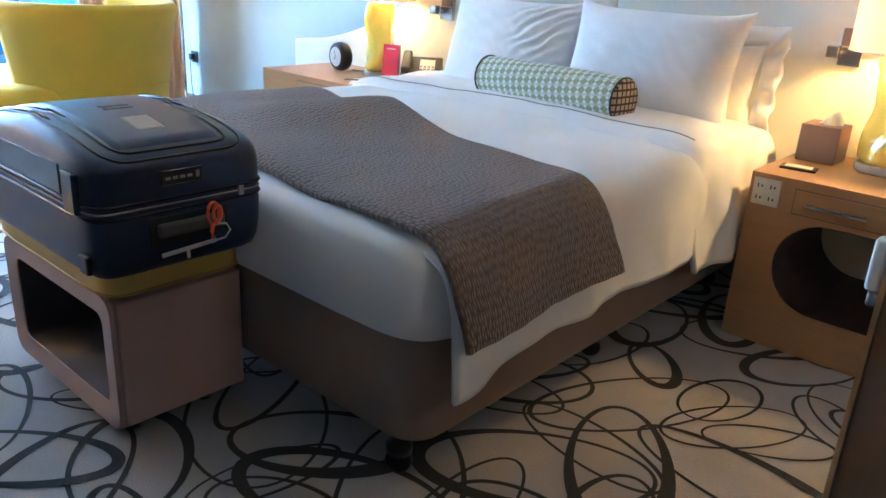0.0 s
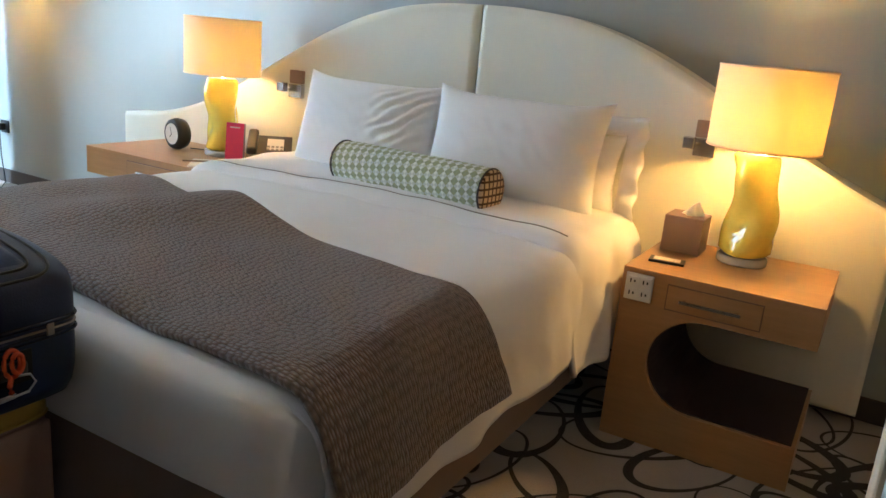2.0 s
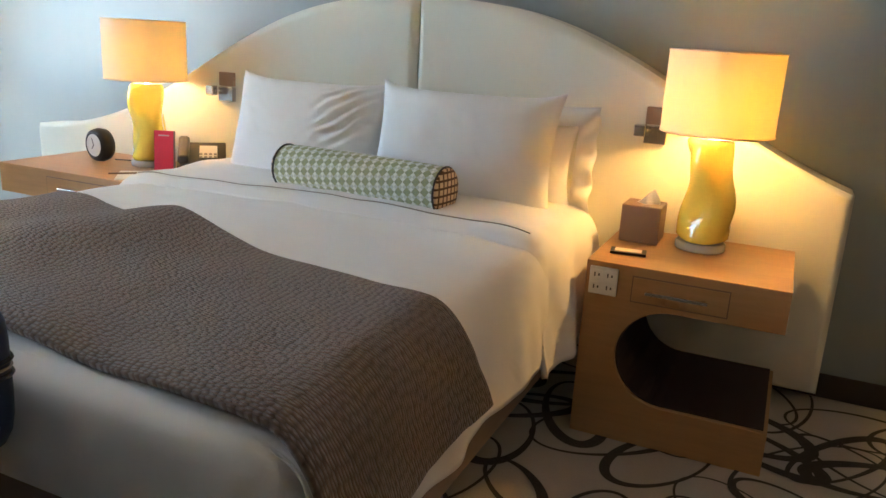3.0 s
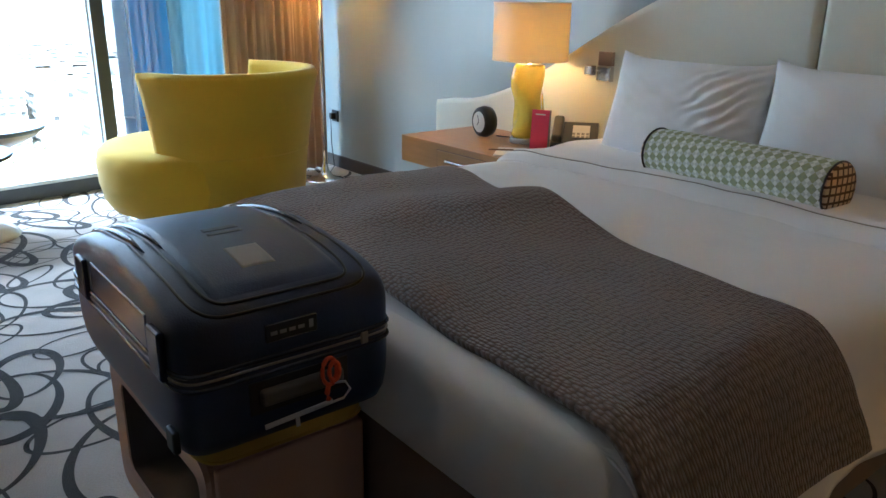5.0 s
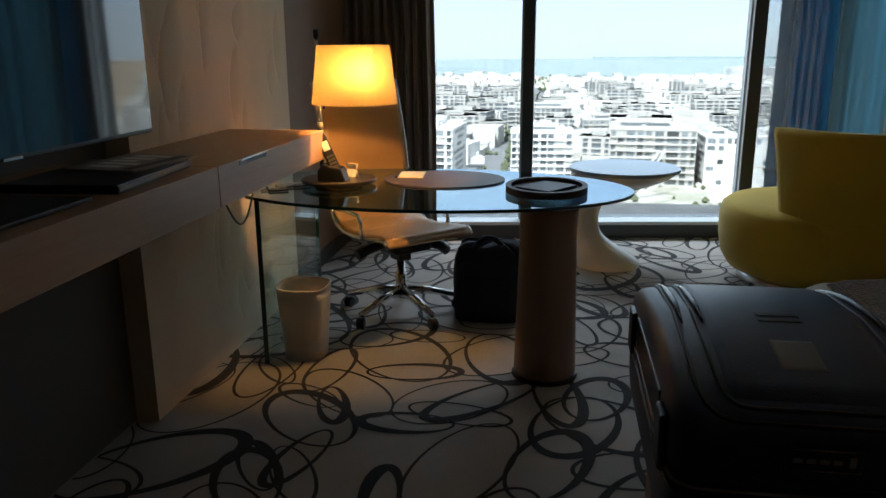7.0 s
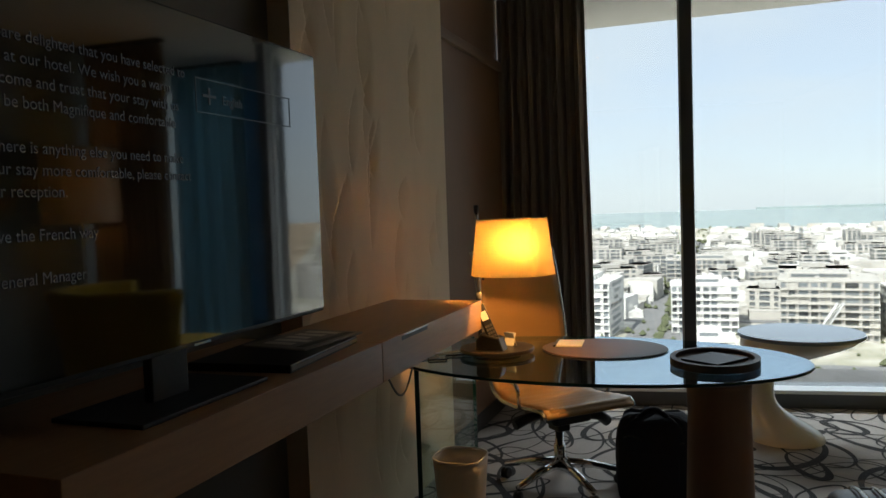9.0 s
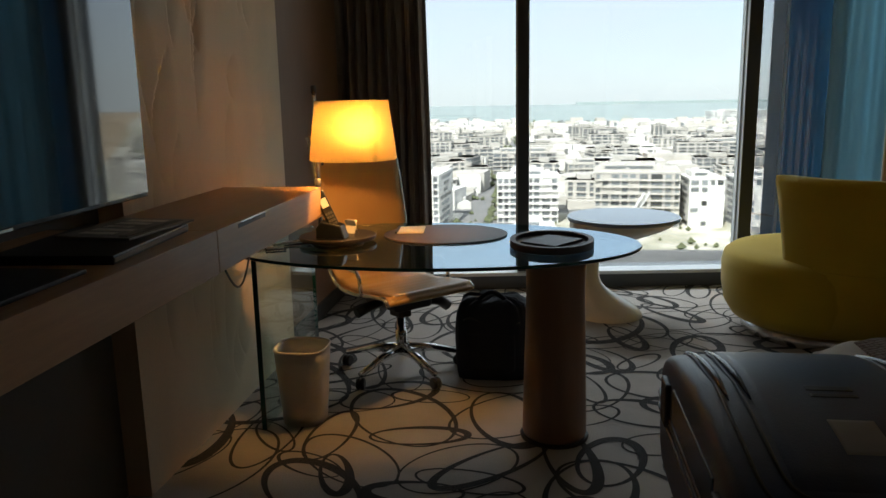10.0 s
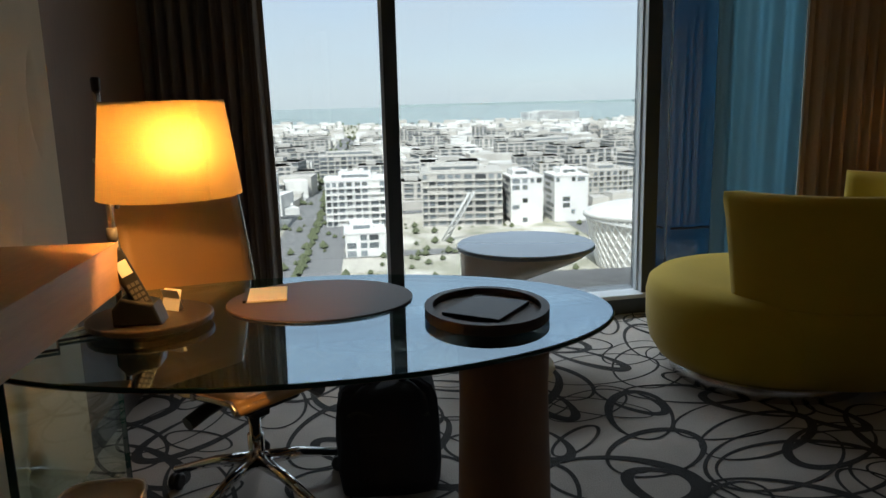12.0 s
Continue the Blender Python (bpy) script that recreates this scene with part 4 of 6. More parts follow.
def build_suitcase():
    sc = thing("suitcase", (-0.22, 1.25, 0.527), "navy hard shell suitcase lying on the bench", "suitcase")
    x0, x1, y0, y1, z0, zm = -0.585, 0.132, 1.028, 1.47, 0.529, 0.697
    cx, cy, hx, hy, e = (x0 + x1) / 2, (y0 + y1) / 2, (x1 - x0) / 2, (y1 - y0) / 2, 0.17
    prof = [(1.0, 0.0), (1.0, 0.4), (0.998, 0.6), (0.99, 0.74), (0.975, 0.84), (0.95, 0.915), (0.92, 0.955), (0.86, 0.978), (0.75, 0.99), (0.5, 0.998), (0.0, 1.0)]

    def crown(x, y):
        """Height of the arched lid before its rounded rim."""
        return 0.86 - (0.05 if x > cx else 0.075) * min(1.3, abs((x - cx) / hx)) ** 1.9 - 0.006 * min(1.3, abs((y - cy) / hy)) ** 4

    def lid_z(x, y):
        w = (abs((x - cx) / hx) ** (2 / e) + abs((y - cy) / hy) ** (2 / e)) ** (e / 2)
        h = 0.4
        for (w1, h1), (w0, h0) in zip(prof[2:], prof[3:]):
            if w0 <= w <= w1:
                h = h0 + (h1 - h0) * (w - w0) / (w1 - w0)
        return zm + (crown(x, y) - zm) * h

    def rim(scale, z, n=112):
        pts = []
        for k in range(n):
            c, s = math.cos(2 * math.pi * k / n), math.sin(2 * math.pi * k / n)
            pts.append((cx + hx * scale * math.copysign(abs(c) ** e, c), cy + hy * scale * math.copysign(abs(s) ** e, s), z))
        return pts

    def on_lid(xa, xb, ya, yb, up, n=14):
        """A plate that follows the lid."""
        def f(u, v):
            x, y = xa + u * (xb - xa), ya + v * (yb - ya)
            edge = 0 if 0 < u < 1 and 0 < v < 1 else up + 0.004
            return (x, y, lid_z(x, y) + up - edge)
        return from_grid(f, n, n)

    def upper(u, v):
        a = u * 2 * math.pi
        c, s = math.cos(a), math.sin(a)
        w, h = prof[int(round(v * 10))]
        x, y = cx + hx * w * math.copysign(abs(c) ** e, c), cy + hy * w * math.copysign(abs(s) ** e, s)
        return (x, y, zm + 0.003 + (crown(x, y) - zm - 0.003) * h)

    def lower(u, v):
        a = u * 2 * math.pi
        c, s = math.cos(a), math.sin(a)
        w, h = [(1.0, 0.0), (1.0, 0.3), (0.995, 0.55), (0.98, 0.75), (0.95, 0.9), (0.9, 0.97), (0.8, 1.0), (0.0, 1.0)][int(round(v * 7))]
        return (cx + hx * w * math.copysign(abs(c) ** e, c), cy + hy * w * math.copysign(abs(s) ** e, s), zm - 0.003 + (z0 - zm + 0.003) * h)
    part("upper_shell", from_grid(upper, 128, 10, close_u=True), NAVY, sc)
    part("lower_shell", from_grid(lower, 128, 7, close_u=True), NAVY, sc)
    part("closing_band", tube(rim(1.003, zm), 0.0024, 6, True), GREYTAG, sc, "pale line where the shells close")
    part("shell_lip", tube(rim(1.002, zm + 0.014), 0.005, 6, True), NAVY_GLOSS, sc, "moulded lip above the closing line")
    part("shell_lip", tube(rim(1.002, zm - 0.014), 0.005, 6, True), NAVY_GLOSS, sc, "moulded lip below the closing line")
    # twin ribs along both long edges of the lid, bending down at the far end
    for y, r in ((y0 + 0.05, 0.007), (y0 + 0.085, 0.006), (y1 - 0.055, 0.007)):
        pts = [(x0 + 0.035 + 0.4 * k / 18, y, lid_z(x0 + 0.035 + 0.4 * k / 18, y) + 0.001) for k in range(19)]
        part("ridge", tube(pts, [r * min(1, 0.35 + k / 3, 0.2 + (18 - k) / 5) for k in range(19)], 8), NAVY_GLOSS, sc, "glossy moulded ridge")
    for xa, xb, ya, yb, name in ((-0.5, 0.098, y0 + 0.075, y1 - 0.075, "panel_groove"), (-0.53, 0.118, y0 + 0.042, y1 - 0.042, "lid_groove")):
        pts = []
        for k in range(96):
            a = 2 * math.pi * k / 96
            c, q = math.cos(a), math.sin(a)
            px, py = (xa + xb) / 2 + (xb - xa) / 2 * math.copysign(abs(c) ** 0.2, c), (ya + yb) / 2 + (yb - ya) / 2 * math.copysign(abs(q) ** 0.2, q)
            pts.append((px, py, lid_z(px, py) + 0.0015))
        part(name, tube(pts, 0.0032, 6, True), BLACK, sc, "dark moulded groove")
    part("raised_panel", on_lid(-0.48, 0.088, y0 + 0.085, y1 - 0.085, 0.007, 26), NAVY, sc, "raised panel on the lid")
    part("pull_handle", join(on_lid(-0.192, -0.172, 1.2, 1.285, 0.0085), on_lid(-0.16, -0.148, 1.2, 1.285, 0.0085)), BLACK, sc, "flush lid slot")
    part("label_sticker", on_lid(-0.082, 0.018, 1.2, 1.278, 0.0082), GREYTAG, sc, "worn paper label")
    xe = x1 + 0.0005
    part("name_plate", box(xe, xe + 0.004, 1.187, 1.288, 0.742, 0.775, 0.001), BLACK, sc, "name plate")
    for k in range(4):
        part("lettering_bar", box(xe + 0.004, xe + 0.0045, 1.196 + 0.018 * k, 1.209 + 0.018 * k, 0.753, 0.76), GREYTAG, sc, "pale lettering bar")
    part("emblem_block", box(xe + 0.004, xe + 0.0045, 1.272, 1.281, 0.75, 0.766), GREYTAG, sc, "pale emblem block")
    part("plate_rim", tube([(xe + 0.0045, 1.187, 0.742), (xe + 0.0045, 1.288, 0.742), (xe + 0.0045, 1.288, 0.775), (xe + 0.0045, 1.187, 0.775)], 0.0012, 5, True), STEEL, sc)
    part("latch", box(xe, xe + 0.006, 1.383, 1.398, 0.685, 0.71, 0.002), GREYTAG, sc, "grey latch")
    part("side_handle", box(xe, xe + 0.02, 1.167, 1.335, 0.624, 0.656, 0.008, 3), TAGDARK, sc, "grey carry handle")
    part("handle_recess", box(xe - 0.001, xe + 0.002, 1.15, 1.352, 0.606, 0.67, 0.001), BLACK, sc, "dark recess behind the handle")
    part("luggage_tag", turned(box(-0.001, 0.001, -0.005, 0.135, -0.005, 0.005), pose(x1 + 0.012, 1.176, 0.582, 3, 0, 0)), WHITE, sc, "paper luggage strip")
    part("luggage_tag", turned(box(-0.001, 0.001, -0.004, 0.004, -0.016, 0.004), pose(x1 + 0.014, 1.235, 0.578, 3, 0, 0)), WHITE, sc, "paper luggage strip")
    for k, (r, o) in enumerate(((0.017, 0.0), (0.012, 0.008))):
        part("ribbon", tube([(x1 + 0.024 + 0.004 * k, 1.3 + o + 0.9 * r * math.cos(a), 0.66 + 1.6 * r * math.sin(a)) for a in [2 * math.pi * j / 20 for j in range(20)]], 0.0045, 6, True), ORANGE, sc, "orange ribbon loop")
    part("ribbon_tail", tube([(x1 + 0.024, 1.298, 0.637), (x1 + 0.026, 1.292, 0.618), (x1 + 0.022, 1.297, 0.602)], 0.0055, 6), ORANGE, sc, "orange ribbon end")
    part("tag_cord", tube([(x1 + 0.02, 1.31, 0.632), (x1 + 0.026, 1.332, 0.63), (x1 + 0.026, 1.342, 0.612), (x1 + 0.022, 1.33, 0.594), (x1 + 0.016, 1.27, 0.588)], 0.0025, 6), WHITE, sc, "thin white cord")
    for y in (y0 + 0.06, y1 - 0.06):
        for z in (0.585, 0.745):
            w = part("wheel_housing", box(x0 - 0.02, x0 + 0.03, y - 0.03, y + 0.03, z - 0.03, z + 0.03, 0.012, 3), NAVY, sc)
            part("wheel", turned(lathe([(0.018, -0.012), (0.024, -0.008), (0.024, 0.008), (0.018, 0.012)], 18), pose(x0 - 0.03, y, z, 90, 0, 0)), BLACK, w, "black wheel")
    for x in (x0 + 0.16, x1 - 0.085):
        part("side_catch", box(x - 0.03, x + 0.03, y0 - 0.011, y0 + 0.004, zm - 0.008, zm + 0.085, 0.005), NAVY_GLOSS, sc, "glossy catch")
    part("side_panel", box(x0 + 0.22, x1 - 0.14, y0 - 0.003, y0 + 0.004, zm + 0.022, zm + 0.09, 0.003), NAVY_GLOSS, sc, "recessed panel between the catches")
    part("corner_foot", box(x1 - 0.075, x1 - 0.035, y0 - 0.008, y0 + 0.006, 0.555, 0.6, 0.005), BLACK, sc, "black corner foot")


# ---- desk corner ----
DCX, DCY, DAX, DAY = -2.07, 0.29, 0.5, 0.88


def oval(cx, cy, ax, ay, n=64, cut=None):
    pts = [(cx + ax * math.cos(2 * math.pi * k / n), cy + ay * math.sin(2 * math.pi * k / n)) for k in range(n)]
    return [(x, max(y, cut)) for x, y in pts] if cut is not None else pts


def build_desk():
    de = thing("desk", (DCX, DCY, 0), "oval glass desk on a wood pillar and a glass leg", "desk")
    out = []
    for x, y in oval(DCX, DCY, DAX, DAY, 96, -0.42):
        if not out or (Vector((x, y)) - Vector(out[-1])).length > 1e-4:
            out.append((x, y))
    top = part("glass_top", prism(out, 0.731, 0.745), DESKGLASS, de, "clear glass top")
    top.visible_shadow = False
    part("glass_rim", tube([(x, y, 0.738) for x, y in out], 0.0068, 6, True), GLASSEDGE, de, "dark green glass rim")
    leg = part("glass_leg", box(-2.56, -1.778, -0.378, -0.362, 0.001, 0.73), LEGGLASS, de, "clear upright glass leg")
    leg.visible_shadow = False
    part("leg_edge", box(-1.778, -1.774, -0.38, -0.36, 0.001, 0.73), GLASSEDGE, de, "green cut edge of the glass leg")
    part("leg_edge", box(-2.562, -2.56, -0.379, -0.361, 0.001, 0.73), GLASSEDGE, de)
    cx, cy = -1.835, 0.825
    pil = part("pillar", lathe([(0.122, 0.012), (0.128, 0.03), (0.124, 0.2), (0.118, 0.42), (0.113, 0.6), (0.116, 0.7), (0.12, 0.72)], 48, cx, cy), PILLAR, de, "turned wood pillar")
    part("pillar_foot", lathe([(0.135, 0.0), (0.137, 0.008), (0.13, 0.014)], 48, cx, cy), BLACK, pil, "thin dark foot ring")
    part("pillar_cap", lathe([(0.1, 0.72), (0.1, 0.7305)], 40, cx, cy), STEEL, pil)
    # things on the glass
    solo("desk_mat", prism(oval(-2.245, 0.345, 0.235, 0.275, 48), 0.746, 0.752, bevel=0.002), MATBROWN, "oval brown leather desk mat", "desk mat")
    np_ = thing("notepad", (-2.31, 0.18, 0.752), "orange-lit notepad with a pencil on the desk mat", "notepad")
    part("paper_block", turned(box(-0.08, 0.08, -0.06, 0.06, 0, 0.006, 0.001), pose(-2.31, 0.18, 0.7525, 0, 0, 5)), PAPER, np_)
    part("spine", turned(box(-0.08, 0.08, -0.068, -0.055, 0.0, 0.008, 0.001), pose(-2.31, 0.18, 0.7525, 0, 0, 5)), BLACK, np_, "dark pencil along the spine")
    tr = thing("tray", (-2.01, 0.81, 0.746), "oval leather tray with a dark folder inset", "tray")
    o, i = oval(-2.01, 0.81, 0.2, 0.17, 48), oval(-2.01, 0.81, 0.178, 0.148, 48)
    bm = bmesh.new()
    levels = [[bm.verts.new((x, y, z)) for x, y in ol] for ol, z in ((o, 0.746), (o, 0.775), (i, 0.775), (i, 0.758))]
    for a, b in zip(levels, levels[1:]):
        for k in range(48):
            bm.faces.new((a[k], a[(k + 1) % 48], b[(k + 1) % 48], b[k]))
    bm.faces.new(levels[-1])
    part("rim", bm, MATBROWN, tr)
    part("folder", turned(box(-0.1, 0.1, -0.085, 0.085, 0, 0.01, 0.002), pose(-2.01, 0.81, 0.7585, 0, 0, -35)), BLACK, tr, "dark folder")
    # desk lamp
    px, py = -2.05, -0.17
    la = thing("desk_lamp", (-2.07, -0.1, 0.746), "desk lamp with a glowing amber shade on a steel stem", "lamp")
    part("base", prism(oval(-2.07, -0.1, 0.16, 0.165, 48), 0.758, 0.775, bevel=0.004), DARKDISC, la, "dark round base")
    part("base_core", lathe([(0.11, 0.7462), (0.11, 0.758)], 40, -2.07, -0.1), BLACK, la, "recessed core under the base")
    part("stem", tube([(px, py, 0.77), (px, py, 1.385)], 0.009, 12), STEEL, la, "steel stem")
    part("stem_collar", lathe([(0.013, 0.985), (0.014, 1.0), (0.013, 1.02)], 16, px, py), TAGDARK, la)
    part("finial", lathe([(0.011, 1.37), (0.012, 1.4), (0.008, 1.405)], 14, px, py), TAGDARK, la)
    sx, sy = -2.05, -0.012

    def sh(u, v):
        a = u * 2 * math.pi
        r = 0.182 - 0.03 * v
        return (sx + r * math.cos(a), sy + r * math.sin(a), 1.1 + 0.242 * v)
    part("shade", from_grid(sh, 96, 10, close_u=True), SHADE_YELLOW, la, "amber cloth shade")
    # added disc, keeps the bulb's upward cone of light off the wall
    part("cone_stop", lathe([(0.15, 1.332), (0.151, 1.335), (0.15, 1.338)], 64, sx, sy), SHADE_YELLOW, la, "cloth disc added to stop light rising from the shade")
    part("shade_arm", tube([(px, py, 1.3), (sx, sy, 1.3)], 0.005, 8), STEEL, la)
    part("knob", lathe([(0.004, 1.085), (0.006, 1.09), (0.004, 1.1)], 10, sx + 0.12, sy - 0.1), BLACK, la, "pull knob")
    bulb(la, sx + 0.126, sy + 0.052, 1.234, 2.9, 0.02, (1.0, 0.5, 0.15))
    # cordless phone
    ph = thing("cordless_phone", (-2.02, -0.13, 0.775), "black cordless telephone standing in its cradle", "telephone")
    part("cradle", prism([(-0.165, 0.776), (-0.165, 0.82), (-0.14, 0.85), (-0.06, 0.83), (-0.042, 0.776)], -2.04, -1.96, "x", bevel=0.006), BLACK, ph)
    m = pose(-1.99, -0.075, 0.79, 24, 0, 0) @ pose(0, 0, 0, 0, 0, 28)
    hs = part("handset", turned(box(-0.015, 0.015, -0.022, 0.022, 0.0, 0.2, 0.008, 3), m), BLACK, ph)
    part("screen", turned(box(0.0148, 0.0162, -0.015, 0.015, 0.125, 0.165, 0.001), m), PAPER, hs, "pale phone display")
    part("phone_keys", join(*[turned(box(0.0148, 0.017, -0.015 + 0.011 * i, -0.007 + 0.011 * i, 0.045 + 0.016 * j, 0.055 + 0.016 * j), m) for i in range(3) for j in range(4)]), TAGDARK, hs)
    tc = thing("tent_card", (-2.1, -0.05, 0.775), "small folded card beside the phone", "card")
    part("leaf", turned(box(-0.03, 0.03, -0.001, 0.0, 0, 0.06), pose(-2.1, -0.055, 0.776, -18, 0, 60)), PAPER, tc)
    part("leaf", turned(box(-0.03, 0.03, 0.0, 0.001, 0, 0.06), pose(-2.118, -0.045, 0.776, 18, 0, 60)), PAPER, tc)
    ca = thing("cable", (-1.9, -0.3, 0.75), "thin black cables lying on the glass and hanging", "cable")
    part("lying_cable", tube([(-2.0, -0.2, 0.752), (-1.95, -0.3, 0.75), (-1.88, -0.27, 0.75), (-1.85, -0.34, 0.75), (-1.95, -0.39, 0.75)], 0.004, 6), BLACK, ca)
    part("pale_cable", tube([(-2.08, -0.25, 0.751), (-1.98, -0.36, 0.75), (-1.92, -0.32, 0.75), (-1.86, -0.38, 0.75)], 0.004, 6), BEIGE, ca, "beige cable")
    part("hanging_cable", tube([(-1.1 - 0.62 * k / 16, -0.2 - 0.16 * k / 16, 0.86 - 0.1 * k / 16 - 0.1 * math.sin(math.pi * k / 16)) for k in range(17)], 0.004, 6), BLACK, ca)
    # waste bin
    bi = thing("waste_bin", (-1.9, -0.23, 0), "cream plastic waste bin under the glass desk", "waste bin")

    def bn(u, v):
        a = u * 2 * math.pi
        c, s = math.cos(a), math.sin(a)
        w = 0.085 + 0.024 * v
        return (-1.9 + w * math.copysign(abs(c) ** 0.62, c), -0.23 + w * math.copysign(abs(s) ** 0.62, s), 0.004 + 0.325 * v)
    part("bin_wall", from_grid(bn, 48, 6, close_u=True), BEIGE, bi, thick=0.004)
    part("bin_floor", prism([(bn(k / 48, 0)[0], bn(k / 48, 0)[1]) for k in range(48)], 0.001, 0.008), BEIGE, bi)
    part("bin_rim", tube([bn(k / 48, 1) for k in range(48)], 0.005, 6, True), BEIGE, bi)
    # black bag
    bg = thing("bag", (-2.52, 0.54, 0), "soft black travel bag standing under the desk", "bag")

    def sack(u, v):
        a = u * 2 * math.pi
        c, s = math.cos(a), math.sin(a)
        w = [0.0, 0.96, 1.0, 1.03, 1.02, 1.0, 0.97, 0.9, 0.7, 0.0][int(round(v * 9))]
        z = [0.003, 0.004, 0.03, 0.1, 0.18, 0.26, 0.32, 0.365, 0.385, 0.388][int(round(v * 9))]
        k = 1 + 0.05 * nz(c * 2, s * 2, z * 9) + 0.03 * nz(c * 6, s * 6, z * 16)
        return (-2.53 + 0.13 * w * k * math.copysign(abs(c) ** 0.45, c), 0.535 + 0.175 * w * k * math.copysign(abs(s) ** 0.45, s), z + 0.03 * nz(c * 4, s * 4, 1.0) * v)
    part("sack", from_grid(sack, 84, 9, close_u=True), BLACKCLOTH, bg)
    part("grip", tube([(-2.47, 0.46 + 0.15 * k / 10, 0.375 + 0.05 * math.sin(math.pi * k / 10)) for k in range(11)], 0.012, 8), BLACKCLOTH, bg, "black padded grip")
    part("side_pocket", box(-2.425, -2.395, 0.42, 0.65, 0.05, 0.24, 0.012, 3), BLACKCLOTH, bg, "flat outer pocket")
    part("zip", tube([(-2.405, 0.4 + 0.27 * k / 12, 0.3 + 0.012 * math.sin(k)) for k in range(13)], 0.004, 6), BLACK, bg)


def build_office_chair():
    cx, cy = -2.5, 0.08
    ch = thing("office_chair", (cx, cy, 0), "tan leather swivel chair with a high ribbed back", "chair")
    m = pose(cx, cy, 0, 0, 0, -45)          # the chair looks along its own +y
    # one continuous ribbed sling: seat and back
    prof = [(0.27, 0.435), (0.24, 0.465), (0.15, 0.458), (0.0, 0.44), (-0.12, 0.44), (-0.21, 0.47), (-0.26, 0.54), (-0.285, 0.65), (-0.31, 0.8), (-0.345, 0.96), (-0.385, 1.1), (-0.405, 1.16), (-0.415, 1.155)]
    fine = []
    for a, b in zip(prof, prof[1:]):
        fine += [(a[0] + (b[0] - a[0]) * k / 6, a[1] + (b[1] - a[1]) * k / 6) for k in range(6)]
    fine.append(prof[-1])

    def sling(u, v):
        y, z = fine[int(round(v * (len(fine) - 1)))]
        rib = 0.004 * abs(math.sin(v * 40)) if z > 0.46 else 0.005 * abs(math.sin(v * 70))
        return m @ Vector(((u - 0.5) * 0.48, y + (rib if z > 0.5 else 0), z + (rib if z <= 0.5 else 0)))
    part("sling", from_grid(sling, 12, len(fine) - 1), LEATHER_TAN, ch, thick=0.018)
    for sx in (-0.245, 0.245):
        part("side_rail", tube([m @ Vector((sx, y, z)) for y, z in fine[::3]], 0.011, 8), STEEL, ch, "steel side rail")
        part("arm_loop", tube([m @ Vector((sx * 1.05, y, z)) for y, z in ((0.06, 0.44), (0.05, 0.52), (0.02, 0.555), (-0.1, 0.56), (-0.2, 0.55))], 0.01, 8), CHROME, ch, "chrome bracket")
    part("tilt_box", turned(box(-0.11, 0.11, -0.16, 0.13, 0.345, 0.43, 0.02), m), BLACK, ch, "black tilt mechanism")
    part("lever", tube([m @ Vector(p) for p in ((0.05, 0.0, 0.395), (0.2, 0.03, 0.38), (0.27, 0.035, 0.36))], 0.024, 10), BLACK, ch, "black lever")
    part("lever", tube([m @ Vector(p) for p in ((-0.05, 0.02, 0.385), (-0.22, 0.03, 0.34), (-0.27, 0.03, 0.3))], 0.028, 10), BLACK, ch, "black lever")
    part("boot", turned(box(-0.035, 0.035, -0.05, 0.05, 0.29, 0.372, 0.01), m), BLACK, ch)
    part("gas_column", lathe([(0.028, 0.1), (0.028, 0.22), (0.02, 0.222), (0.02, 0.375)], 20, cx, cy), CHROME, ch, "chrome column")
    for k in range(5):
        a = radians(-30 + 72 * k)
        ex, ey = cx + 0.3 * math.cos(a), cy + 0.3 * math.sin(a)
        part("base_arm", tube([(cx + 0.02 * math.cos(a), cy + 0.02 * math.sin(a), 0.125), (cx + 0.15 * math.cos(a), cy + 0.15 * math.sin(a), 0.112), (ex, ey, 0.075)], [0.026, 0.02, 0.014], 10), CHROME, ch, "chrome base arm")
        part("caster", turned(lathe([(0.022, -0.02), (0.029, -0.016), (0.029, -0.004), (0.02, 0.0), (0.029, 0.004), (0.029, 0.016), (0.022, 0.02)], 18), pose(ex, ey, 0.031, 90, 0, 40 * k)), BLACK, ch, "black twin caster")


